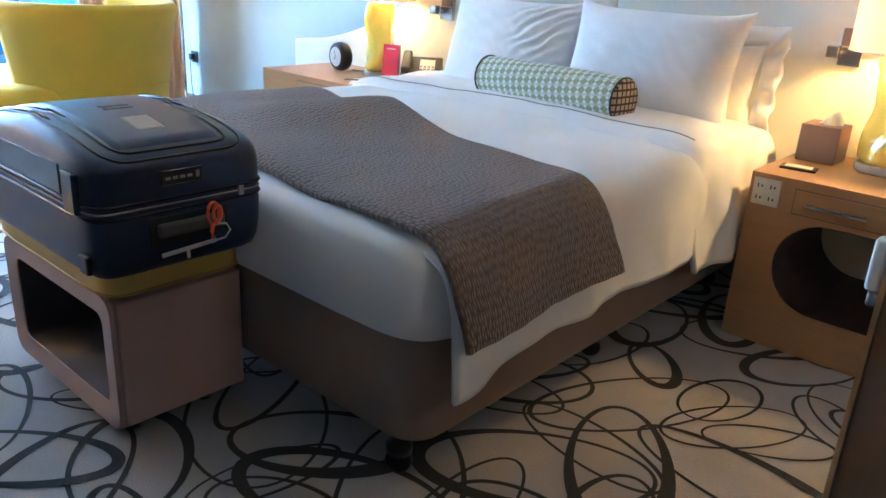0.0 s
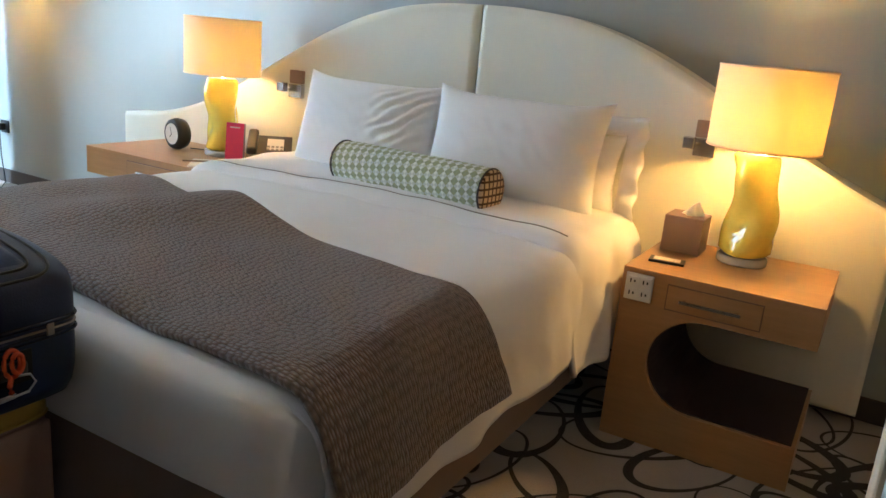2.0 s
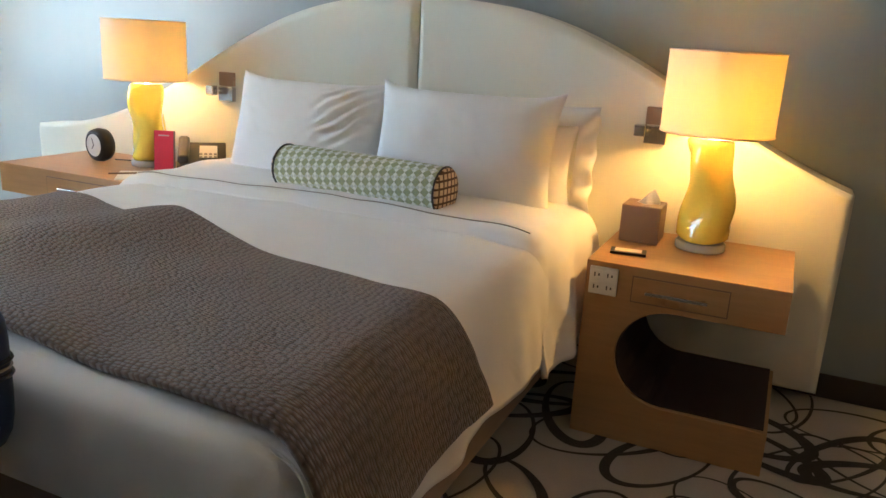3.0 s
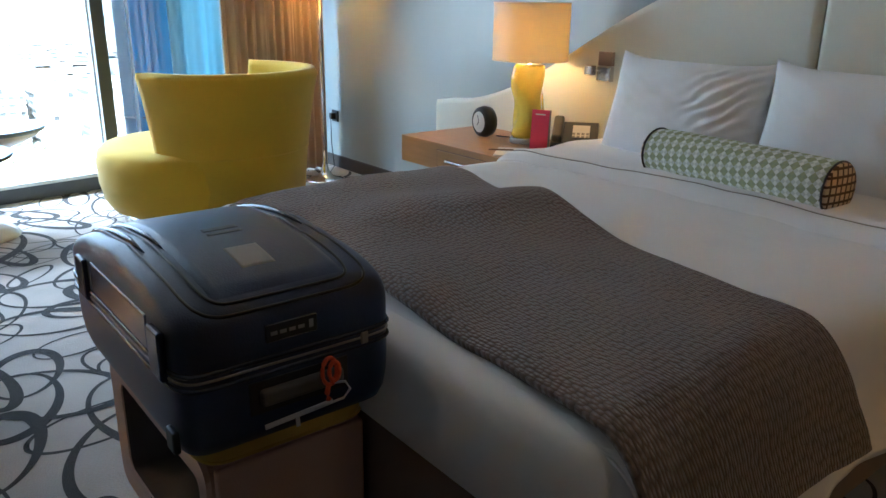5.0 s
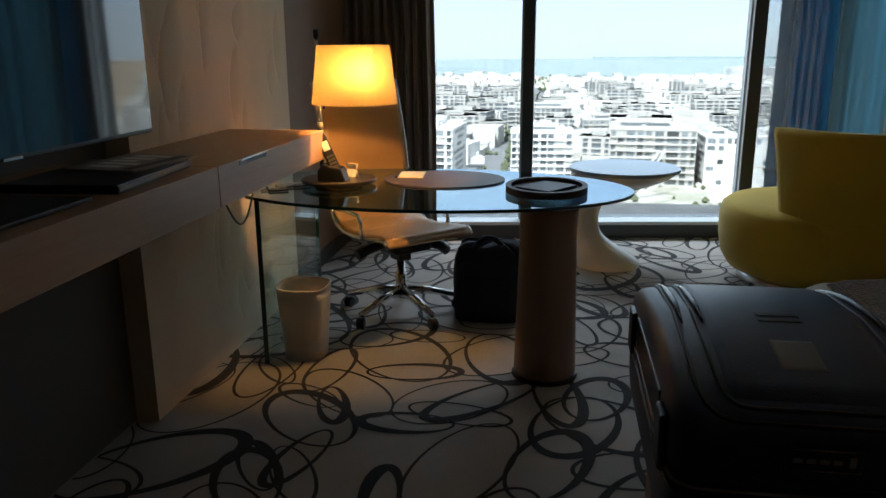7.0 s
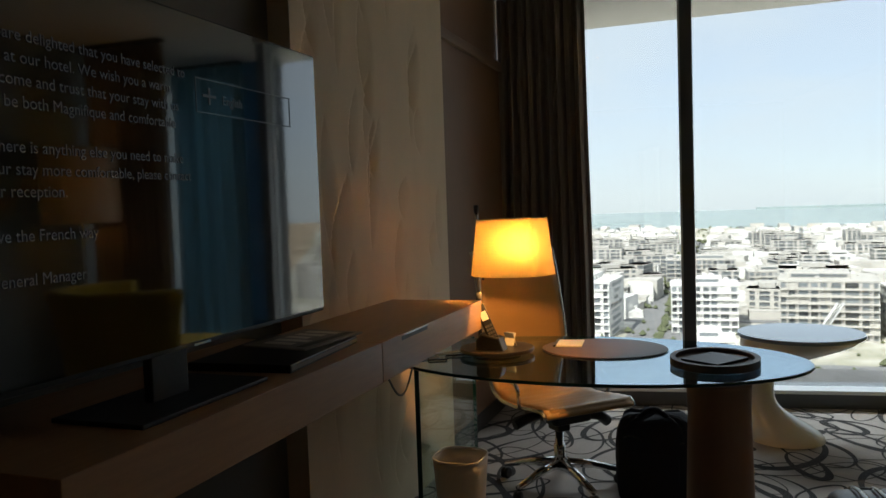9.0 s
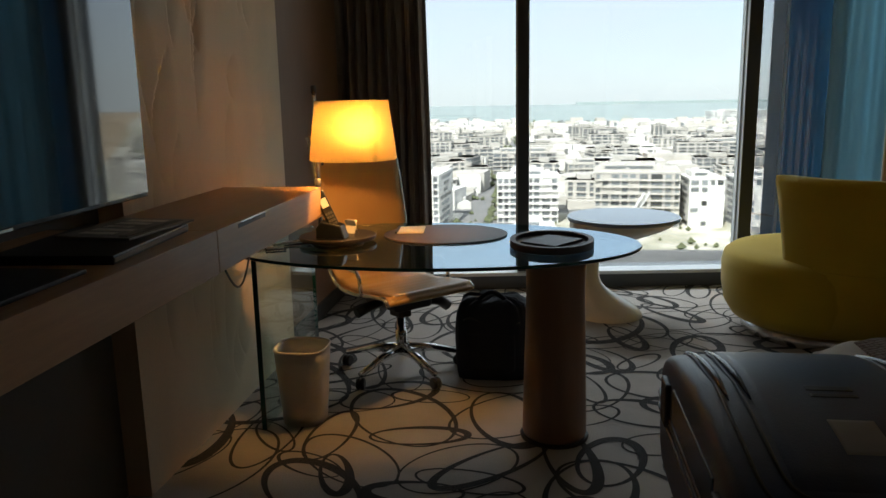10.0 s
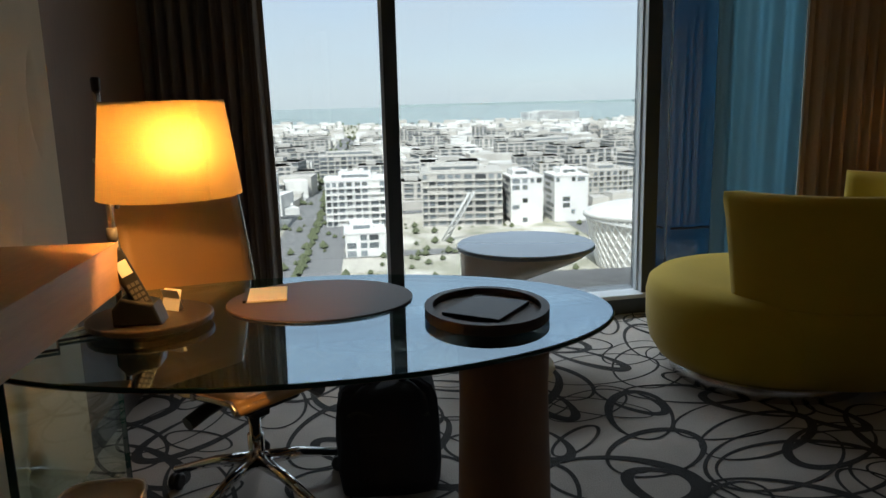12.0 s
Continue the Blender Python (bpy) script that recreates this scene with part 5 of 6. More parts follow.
def build_media():
    y0, y1 = YT + 0.002, -0.14
    co = thing("wall_console", (-0.85, -0.4, 0.865), "long floating oak console under the television", "console")
    part("shelf_box", box(-0.944, 0.272, y0, y1, 0.866, 0.992, 0.002), OAK_CONSOLE, co, "plain console length")
    db = part("drawer_box", box(-1.99, -0.9475, y0 + 0.092, y1, 0.868, 0.992, 0.002), OAK_CONSOLE, co, "console drawer section")
    part("slot", box(-1.33, -1.1, y1 - 0.012, y1 + 0.0012, 0.972, 0.986), DARKBASE, db, "dark finger slot")
    part("slot_lip", box(-1.33, -1.12, y1 - 0.002, y1 + 0.003, 0.986, 0.99, 0.001), STEEL, db, "thin steel lip")
    # television
    tv = thing("television", (-0.195, -0.3, 0.992), "large flat television on a foot, showing pale text", "television")
    x0, x1, z0, z1, yf = -0.875, 0.485, 1.1, 1.862, -0.293
    part("case", box(x0, x1, yf - 0.045, yf - 0.003, z0, z1, 0.004), BLACK, tv)
    sc = part("screen", box(x0 + 0.006, x1 - 0.006, yf - 0.0028, yf, z0 + 0.012, z1 - 0.006), SCREEN, tv, "black glossy screen")
    part("badge", box(-0.32, -0.26, yf, yf + 0.0012, z0 + 0.002, z0 + 0.008), STEEL, tv)
    part("neck", box(-0.25, -0.13, yf - 0.035, yf - 0.012, 1.0, 1.12, 0.004), BLACK, tv)
    part("foot", box(-0.41, 0.02, -0.43, -0.2, 0.9925, 1.003, 0.003), BLACK, tv, "flat black foot")

    def text(body, x, z, size):
        cu = bpy.data.curves.new("text", "FONT")
        cu.body, cu.size = body, size
        tmp = bpy.data.objects.new("text", cu)
        scene.collection.objects.link(tmp)
        dg = bpy.context.evaluated_depsgraph_get()
        me = bpy.data.meshes.new_from_object(tmp.evaluated_get(dg))
        bpy.data.objects.remove(tmp)
        me.transform(pose(x, yf + 0.0012, z, 90, 0, 180))
        me.materials.clear()
        me.materials.append(SCREENTEXT)
        ob = new("text_line", me)
        ob.parent = sc
        return ob
    for k, line in enumerate(("We are delighted that you have selected to", "stay at our hotel. We wish you a warm", "welcome and trust that your stay with us", "will be both Magnifique and comfortable", "", "If there is anything else you need to make", "your stay more comfortable, please contact", "our reception.", "", "Live the French way", "", "General Manager")):
        if line:
            text(line, 0.25, 1.71 - 0.0385 * k, 0.0298)
    text("English", -0.41, 1.665, 0.03)
    part("option_frame", join(*[box(a, b, yf + 0.0004, yf + 0.0014, c, d) for a, b, c, d in ((-0.72, -0.31, 1.716, 1.718), (-0.72, -0.31, 1.638, 1.64), (-0.312, -0.31, 1.64, 1.716), (-0.72, -0.718, 1.64, 1.716))]), SCREENTEXT, sc, "thin frame round the option")
    part("flag", join(box(-0.385, -0.335, yf + 0.0004, yf + 0.0014, 1.676, 1.682), box(-0.363, -0.357, yf + 0.0004, yf + 0.0014, 1.66, 1.698)), SCREENTEXT, sc, "small crossed flag")
    # magazines
    fo = thing("folder", (-0.72, -0.33, 0.992), "black leather folder on the console", "folder")
    part("cover", turned(box(-0.22, 0.22, -0.15, 0.15, 0, 0.022, 0.003), pose(-0.7, -0.35, 0.9925, 0, 0, 4)), BLACK, fo)
    part("pages", turned(box(-0.215, 0.215, -0.145, 0.151, 0.006, 0.016), pose(-0.7, -0.35, 0.9925, 0, 0, 4)), GREYTAG, fo, "edges of grey pages")
    mg = thing("magazine", (-0.86, -0.32, 1.015), "glossy magazine with a dark cover", "magazine")
    part("cover", turned(box(-0.15, 0.15, -0.11, 0.11, 0, 0.006, 0.001), pose(-0.83, -0.34, 1.015, 0, 0, -6)), GREYTAG, mg)
    for k in range(5):
        part("printed_block", turned(box(-0.12 + 0.05 * k, -0.09 + 0.05 * k, -0.07, 0.05 - 0.02 * (k % 3), 0.006, 0.0068), pose(-0.83, -0.34, 1.015, 0, 0, -6)), PAPER, mg, "pale printed block")
    part("printed_band", turned(box(-0.13, 0.13, 0.065, 0.09, 0.006, 0.0068), pose(-0.83, -0.34, 1.015, 0, 0, -6)), DARKBASE, mg, "dark printed band")


# ---- window seat corner ----
def build_armchair():
    cx, cy = -3.36, 2.37
    ar = thing("armchair", (cx, cy, 0), "yellow velvet barrel armchair turned to the window", "armchair")
    part("plinth", lathe([(0.44, 0.0), (0.445, 0.01), (0.445, 0.075), (0.43, 0.08)], 64, cx, cy), STEEL, ar, "round steel plinth")
    part("seat_drum", lathe([(0.46, 0.078), (0.505, 0.095), (0.545, 0.16), (0.565, 0.26), (0.568, 0.38), (0.555, 0.44), (0.52, 0.468), (0.42, 0.48), (0.0, 0.486)], 64, cx, cy), VELVET, ar)
    bx, by = cx + 0.15, cy + 0.14
    mid, span, n = 33.0, 105.0, 64
    bm = bmesh.new()
    grid = []
    for i in range(n + 1):
        a = radians(mid - span + 2 * span * i / n)
        rnd = min(1, (1 - abs(2 * i / n - 1)) / 0.04)
        t = 0.05 * max(0.25, math.sqrt(max(0, 1 - (1 - rnd) ** 2)))
        ring = []
        for dr, z in ((0.47, 0.12), (0.5, 0.44), (0.504, 0.46), (0.527, 0.62), (0.557, 0.8), (0.577, 0.885), (0.58 - 0.4 * t, 0.92), (0.58 - 1.6 * t, 0.92), (0.58 - 2 * t, 0.885), (0.56 - 2 * t, 0.78), (0.535 - 2 * t, 0.62), (0.51 - 2 * t, 0.47), (0.47 - 2 * t, 0.12)):
            ring.append(bm.verts.new((bx + dr * math.cos(a), by + dr * math.sin(a), z)))
        grid.append(ring)
    for a, b in zip(grid, grid[1:]):
        for k in range(13):
            f = bm.faces.new((a[k], b[k], b[(k + 1) % 13], a[(k + 1) % 13]))
            f.smooth = True
    bm.faces.new(grid[0][::-1])
    bm.faces.new(grid[-1])
    bmesh.ops.recalc_face_normals(bm, faces=bm.faces[:])
    part("back_shell", bm, VELVET, ar, "curved flaring backrest")
    part("seam", tube([(bx + 0.503 * math.cos(radians(mid - span + 2 * span * i / n)), by + 0.503 * math.sin(radians(mid - span + 2 * span * i / n)), 0.45) for i in range(n + 1)], 0.004, 6), VELVET, ar, "stitched seam")


def build_tulip_table():
    ta = thing("side_table", (-3.62, 1.2, 0), "white sculpted side table with a round top", "table")

    def f(u, v):
        a = u * 2 * math.pi
        t = v
        low, high = (1 - smoothstep(0, 0.5, t)) ** 1.7, smoothstep(0.45, 1.0, t) ** 2.2
        r = 0.09 + 0.115 * low + 0.235 * high
        ox = -3.58 - 0.14 * smoothstep(0.3, 1, t)
        oy = 1.03 + 0.15 * low + 0.235 * high
        return (ox + r * math.cos(a), oy + r * math.sin(a), 0.004 + 0.572 * t)
    part("stem", from_grid(f, 56, 36, close_u=True), WHITEGLOSS, ta, "flowing white stem")
    part("top_disc", lathe([(0.325, 0.574), (0.345, 0.578), (0.348, 0.59), (0.34, 0.6)], 64, -3.72, 1.27), TABLETOP, ta, "pale round top")


def build_floor_lamp():
    x, y = -3.74, 3.5
    la = thing("floor_lamp", (x, y, 0), "steel floor lamp with a broad drum shade", "floor lamp")
    part("base", lathe([(0.15, 0.0), (0.152, 0.006), (0.12, 0.014), (0.06, 0.03), (0.03, 0.07), (0.015, 0.14), (0.0115, 0.22)], 40, x, y), CHROME, la, "trumpet foot")
    part("pole", lathe([(0.0115, 0.22), (0.0115, 1.6)], 14, x, y), CHROME, la, "slim steel pole")

    def sh(u, v):
        a = u * 2 * math.pi
        return (x + 0.3 * math.cos(a), y + 0.3 * math.sin(a), 1.375 + 0.6 * v)
    part("shade", from_grid(sh, 56, 4, close_u=True), SHADE, la, "broad warm cloth shade")
    for z in (1.375, 1.975):
        part("shade_ring", tube([(x + 0.3 * math.cos(k * math.pi / 28), y + 0.3 * math.sin(k * math.pi / 28), z) for k in range(56)], 0.0035, 6, True), SHADE, la)
    part("spider", join(*[tube([(x, y, 1.55), (x + 0.298 * math.cos(a), y + 0.298 * math.sin(a), 1.55)], 0.003, 5) for a in (0.2, 2.3, 4.4)]), STEEL, la)
    bulb(la, x, y, 1.64, 0.6)
    so = thing("wall_socket", (-4.1, YB - 0.01, 0.41), "black wall socket with a plug", "socket")
    part("socket_cover", box(-4.15, -4.06, YB - 0.012, YB - 0.001, 0.37, 0.46, 0.003), BLACK, so)
    part("plug", box(-4.13, -4.09, YB - 0.05, YB - 0.012, 0.39, 0.44, 0.006), BLACK, so)
    part("cord", tube([(-4.11, YB - 0.045, 0.39), (-4.1, YB - 0.05, 0.2), (-4.05, YB - 0.06, 0.02), (-3.95, YB - 0.15, 0.008), (x - 0.1, y + 0.08, 0.01)], 0.004, 6), BLACK, so)


def build_door():
    """The edge of an open dark wood door by the entry, and the pale wall end behind it."""
    do = thing("door_1", (1.95, 1.3, 0), "dark wood door leaf standing open", "door", kind="structure")
    part("leaf", box(1.537, 2.38, 1.283, 1.326, 0.01, 2.1, 0.003), OAK_UP, do)
    # lamp light on the leaf's edge, put in as a lighter oak
    part("lit_edge_band", box(1.531, 1.537, 1.281, 1.328, 0.01, 2.1), OAK, do)
    lt = part("strike", box(1.514, 1.53, 1.284, 1.306, 0.92, 0.982, 0.005, 3), WHITE, do, "white plastic stop")
    part("stop_arm", box(1.519, 1.533, 1.288, 1.302, 0.9, 0.92, 0.003), STEEL, lt)
    part("frame", box(1.519, 2.38, 1.475, 1.56, 0.002, 2.16, 0.004), PLASTER, do, "pale plastered wall end beside the leaf")


def build_entry_light():
    """The lit pair of lamps on the entry wall, whose mirror image hangs in the window glass."""
    wl = thing("wall_light", (XE - 0.02, 1.75, 1.95), "pair of small lit square lamps on the entry wall", "wall light")
    part("back_plate", box(XE - 0.02, XE - 0.001, 1.6, 1.9, 1.95, 2.11, 0.004), STEEL, wl, "steel back plate")
    for y in (1.675, 1.825):
        part("diffuser", box(XE - 0.06, XE - 0.021, y - 0.032, y + 0.032, 1.99, 2.07, 0.006), LAMPGLOW, wl, "glowing square diffuser")


# ---- carpet swirls ----
def build_swirls():
    """Looped swirls woven into the pile; the first 300 on the walked part are pieces of the floor."""
    rnd = random.Random(11)
    verts, faces = [], []
    floor = bpy.data.objects["floor"]
    n, count, singles = 52, 0, 0
    for gx in range(30):
        for gy in range(18):
            if rnd.random() < 0.05:
                continue
            cx, cy = -4.75 + gx * 0.262 + rnd.uniform(-0.12, 0.12), -0.62 + gy * 0.25 + rnd.uniform(-0.12, 0.12)
            thin = rnd.random() < 0.42
            a = rnd.uniform(0.15, 0.34)
            b = a * rnd.uniform(0.32, 0.65)
            w = rnd.uniform(0.0036, 0.0056) if thin else rnd.uniform(0.0052, 0.008)
            k = rnd.uniform(0.1, 0.3) if thin else rnd.uniform(0.55, 1.0)
            rot, side = rnd.uniform(0, math.pi), rnd.choice((0, math.pi)) + rnd.uniform(-0.7, 0.7)
            z, base = 0.0012 + 0.000004 * count, len(verts)
            count += 1
            for i in range(n):
                t = 2 * math.pi * i / n
                grow = w * (1 + k * (1 + math.cos(t - side)) ** 1.6)
                c, s = math.cos(t), math.sin(t)
                nl = math.hypot(c / a, s / b)
                nx, ny = c / a / nl, s / b / nl
                for o in (-1, 1):
                    px, py = a * c + o * grow * nx, b * s + o * grow * ny
                    x, y = cx + px * math.cos(rot) - py * math.sin(rot), cy + px * math.sin(rot) + py * math.cos(rot)
                    verts.append((min(max(x, -4.9), XE - 0.01), min(max(y, YT + 0.01), YB - 0.02), z))
            quads = [(2 * i, 2 * i + 1, 2 * ((i + 1) % n) + 1, 2 * ((i + 1) % n)) for i in range(n)]
            if singles < 300 and cx < 1.7:
                me = bpy.data.meshes.new("swirl")
                me.from_pydata(verts[base:], [], quads)
                me.materials.append(CARPET_LINE)
                new("swirl", me).parent = floor
                del verts[base:]
                singles += 1
            else:
                faces += [tuple(base + k for k in q) for q in quads]
    me = bpy.data.meshes.new("carpet_swirls")
    me.from_pydata(verts, [], faces)
    me.materials.append(CARPET_LINE)
    tagged(new("carpet_swirls", me), "dark looped swirls woven into the carpet", "carpet pattern", kind="stuff")


# ---- the city below ----
GZ = -70.0


def ground_material(name, c1, c2, c3, scale):
    m = mat(name, c1, 0.9, vary=0.2, scale=0.01, bump=0)
    n, l = m.node_tree.nodes, m.node_tree.links
    co, no, rp = n.new("ShaderNodeTexCoord"), n.new("ShaderNodeTexNoise"), n.new("ShaderNodeValToRGB")
    no.inputs["Scale"].default_value, no.inputs["Detail"].default_value = scale, 8
    rp.color_ramp.elements[0].position, rp.color_ramp.elements[1].position = 0.42, 0.6
    rp.color_ramp.elements[0].color, rp.color_ramp.elements[1].color = (*c1, 1), (*c2, 1)
    e = rp.color_ramp.elements.new(0.5)
    e.color = (*c3, 1)
    l.new(co.outputs["Object"], no.inputs["Vector"])
    l.new(no.outputs["Fac"], rp.inputs[0])
    l.new(rp.outputs[0], n["Principled BSDF"].inputs["Base Color"])
    return m


SAND = ground_material("sandy_ground", (0.55, 0.52, 0.45), (0.68, 0.65, 0.58), (0.34, 0.33, 0.25), 0.02)
PLAIN = ground_material("desert_plain", (0.3, 0.22, 0.14), (0.46, 0.37, 0.26), (0.38, 0.29, 0.19), 0.006)
# distant land, the air's haze put into its grey-blue colour
HAZELAND = mat("hazed_land", (0.3, 0.36, 0.36), 0.9, vary=0.15, scale=0.004, bump=0)
ASPHALT = mat("asphalt", (0.2, 0.2, 0.2), 0.9, vary=0.15, scale=0.05, bump=0)
SEA = mat("shallow_sea", (0.31, 0.37, 0.37), 0.6, vary=0.1, scale=0.002, bump=0)
CONCRETE = mat("white_render", (0.7, 0.69, 0.66), 0.85, vary=0.14, scale=0.08, bump=0)
CONCRETE2 = mat("sand_render", (0.5, 0.48, 0.44), 0.85, vary=0.12, scale=0.08, bump=0)
DARKPANE = mat("far_window", (0.15, 0.165, 0.175), 0.3, vary=0.7, scale=0.2, bump=0)
dp = DARKPANE.node_tree
dp.links.new(dp.nodes.new("ShaderNodeObjectInfo").outputs["Random"], next(k for k in dp.nodes if k.type == "MIX").inputs[0])
LEAFY = mat("far_foliage", (0.1, 0.115, 0.06), 0.9, vary=0.3, scale=0.1, bump=0)
CRANE = mat("crane_steel", (0.6, 0.6, 0.58), 0.6, vary=0.1, bump=0)


def building(x, y, w, d, floors, yaw, material, label, style=0):
    """A city block: walls, slabs, piers between uneven bays, panes, a set-back top storey and roof plant.
    style 0: flush windows; 1: deep slabs with parapets; 2: thin open slabs; 3: mostly blank walls."""
    fh = 3.6
    h = floors * fh
    b = thing("apartment_building", (x, y, GZ), label, "building", "city blocks")
    m = pose(x, y, GZ, 0, 0, yaw)
    chance = random.Random(int(abs(x) * 3 + abs(y)))
    part("wall", turned(box(-d / 2, d / 2, -w / 2, w / 2, 0, h), m), material, b)
    part("roof", turned(box(-d / 2 - 0.5, d / 2 + 0.5, -w / 2 - 0.5, w / 2 + 0.5, h, h + 0.9), m), material, b)
    s0, s1 = -w * chance.uniform(0.25, 0.42), w * chance.uniform(0.1, 0.42)
    part("top_storey", turned(box(-d * 0.35, d * 0.28, s0, s1, h + 0.9, h + 3.8), m), material, b)
    part("top_window", turned(box(d * 0.28, d * 0.28 + 0.15, s0 + 1.5, s1 - 1.5, h + 1.7, h + 3.2), m), DARKPANE, b)
    for k in range(8):
        ux, uy, uw = chance.uniform(-d * 0.42, d * 0.36), chance.uniform(-w * 0.45, w * 0.4), chance.uniform(1.2, 3.6)
        up = 3.8 if s0 < uy < s1 - uw and -d * 0.35 < ux < d * 0.28 - uw else 0.9
        part("roof_unit", turned(box(ux, ux + uw, uy, uy + uw * 0.8, h + up, h + up + chance.uniform(0.8, 2.0)), m), material, b)
    bays, t = [], -w / 2 + 0.6
    while t < w / 2 - 2.0:
        bw = min(chance.choice((2.4, 3.2, 4.4, 6.0)), w / 2 - 0.6 - t)
        bays.append((t, bw))
        t += bw + chance.uniform(0.5, 1.8)
    deep = {0: 0.3, 1: 1.5, 2: 1.1, 3: 0.2}[style]
    for f in range(floors):
        if style in (1, 2):
            part("floor_slab", turned(box(d / 2, d / 2 + deep, -w / 2, w / 2, f * fh - 0.25, f * fh + 0.2), m), material, b)
        if style == 1:
            r0 = -w / 2 + w * chance.uniform(0, 0.4)
            part("balcony", turned(box(d / 2 + deep - 0.2, d / 2 + deep, r0, r0 + w * chance.uniform(0.3, 0.6), f * fh + 0.2, f * fh + 1.15), m), material, b)
    for t, bw in bays:
        pane = None
        if style != 3:
            part("pier", turned(box(d / 2, d / 2 + deep * chance.uniform(0.6, 1.0), t - 0.45, t - 0.05, 0, h), m), material, b)
        for f in range(floors):
            if chance.random() < (0.75 if style == 3 else 0.14):
                continue
            if pane is None:
                pane = mesh_object("window", box(0, 0.12, 0, bw - 0.3, 0, 2.45), DARKPANE)
                ob = pane
            else:
                ob = new("window", pane.data)
            ob.parent = b
            ob.matrix_parent_inverse = b.matrix_basis.inverted()
            ob.matrix_basis = m @ pose(d / 2 + 0.05, t + 0.15, f * fh + 0.75)
    for s in (-1, 1):
        for f in range(floors):
            g0, g1 = -d * chance.uniform(0.1, 0.44), d * chance.uniform(0.1, 0.44)
            part("window_band", turned(box(g0, g1, min(s * w / 2, s * (w / 2 + 0.1)), max(s * w / 2, s * (w / 2 + 0.1)), f * fh + 0.9, f * fh + 2.9), m), DARKPANE, b)
    return b


def build_city():
    bm = bmesh.new()
    for x, y in ((-4900, -4900), (60, -4900), (60, 4900), (-4900, 4900)):
        bm.verts.new((x, y, GZ))
    bm.faces.new(bm.verts[:])
    solo("ground", bm, SAND, "pale sandy city ground far below", "ground", kind="structure")
    sea = [(-4880, -4880), (-3600, -4880), (-2600, -900), (-2050, -250), (-1900, 250), (-1780, 800), (-2300, 1250), (-4880, 2450)]
    solo("water", prism(sea, GZ + 0.2, GZ + 0.4), SEA, "pale turquoise sea beyond the city", "sea", kind="structure")
    solo("headland", prism([(-2900, -1600), (-2600, -900), (-2420, -420), (-2480, -200), (-2700, -300), (-3000, -1200)], GZ + 0.4, GZ + 3), HAZELAND, "low headland in the sea, haze put into its colour", "headland", kind="structure")
    solo("far_shore", prism([(-4700, 200), (-4600, 1600), (-4750, 1700), (-4850, 200)], GZ + 0.4, GZ + 14), HAZELAND, "low far shore, haze put into its colour", "shore", kind="structure")
    solo("sandy_plain", prism([(-420, 290), (-1500, 850), (-2300, 1300), (-4700, 2500), (-4700, 4800), (-420, 4800)], GZ + 0.02, GZ + 0.2), PLAIN, "bare brown desert plain beside the city", "plain", kind="structure")
    for y, w in ((-38, 9), (-22, 9), (120, 12)):
        solo("road", prism([(-1400, y - w), (-130, y - w), (-130, y + w), (-1400, y + w)], GZ + 0.02, GZ + 0.25), ASPHALT, "grey city street", "road", kind="structure")
    for x in (-262, -345, -470, -640):
        solo("road", prism([(x - 6, -420), (x + 6, -420), (x + 6, 620), (x - 6, 620)], GZ + 0.26, GZ + 0.4), ASPHALT, "grey cross street", "road", kind="structure")
    w1, w2 = CONCRETE, CONCRETE2
    KEPT_FREE = ((-432, 52), (-426, 98), (-515, 162), (-440, -8), (-668, -15), (-350, -3), (-425, -68), (-330, -74), (-298, 131), (-640, 40), (-500, 218), (-262, 0))
    building(-432, 52, 44, 38, 8, -5, w2, "grey apartment block with stacked balconies", 1)
    building(-426, 86, 18, 24, 7, 2, w1, "white apartment block with tall windows", 3)
    building(-426, 111, 19, 24, 7, 2, w1, "white apartment block beside its twin", 3)
    building(-515, 162, 34, 22, 5, 6, w2, "grey office block behind the arena", 2)
    building(-745, 97, 22, 20, 5, 0, w1, "plain white cube-shaped building", 3)
    building(-778, 180, 96, 24, 6, 19, w2, "long grey block with gridded windows", 2)
    building(-836, 262, 54, 24, 4, 20, w2, "low dark grey block beside the long one", 2)
    building(-440, -8, 34, 28, 7, 2, w1, "pale office block with long windows", 1)
    building(-668, -15, 54, 26, 6, 2, w2, "grey block under construction with open floors", 2)
    building(-350, -3, 18, 20, 3, 2, w1, "low white pavilion by the street", 0)
    building(-425, -68, 30, 40, 8, -4, w1, "white apartment block by the street", 2)
    building(-330, -74, 22, 40, 6, -4, w1, "white block with terraces", 1)
    building(-530, -84, 40, 30, 6, -4, w2, "sand coloured block of small offices", 0)
    building(-640, 40, 40, 26, 4, 4, w2, "low sand coloured block", 1)
    building(-500, 218, 50, 30, 6, 14, w2, "sand coloured block with balconies", 1)
    building(-560, 285, 60, 30, 7, 18, w1, "white block near the arena", 1)
    building(-1935, 462, 140, 50, 6, 14, w1, "long white building on the shore", 0)
    # round arena
    ar = thing("arena", (-298, 131, GZ), "round white arena with a latticed shell", "arena")

    def shell(u, v):
        a = u * 2 * math.pi
        r = 38 + 5 * v
        return (-298 + r * math.cos(a), 131 + r * math.sin(a), GZ + 24 * v + 3 * v * math.sin(a + 1))
    part("wall", from_grid(shell, 64, 6, close_u=True), CONCRETE2, ar, "grey drum behind the lattice")
    part("roof", lathe([(44, GZ + 21), (40, GZ + 23), (20, GZ + 25), (0.5, GZ + 26)], 64, -298, 131), CONCRETE, ar, "shallow pale roof")
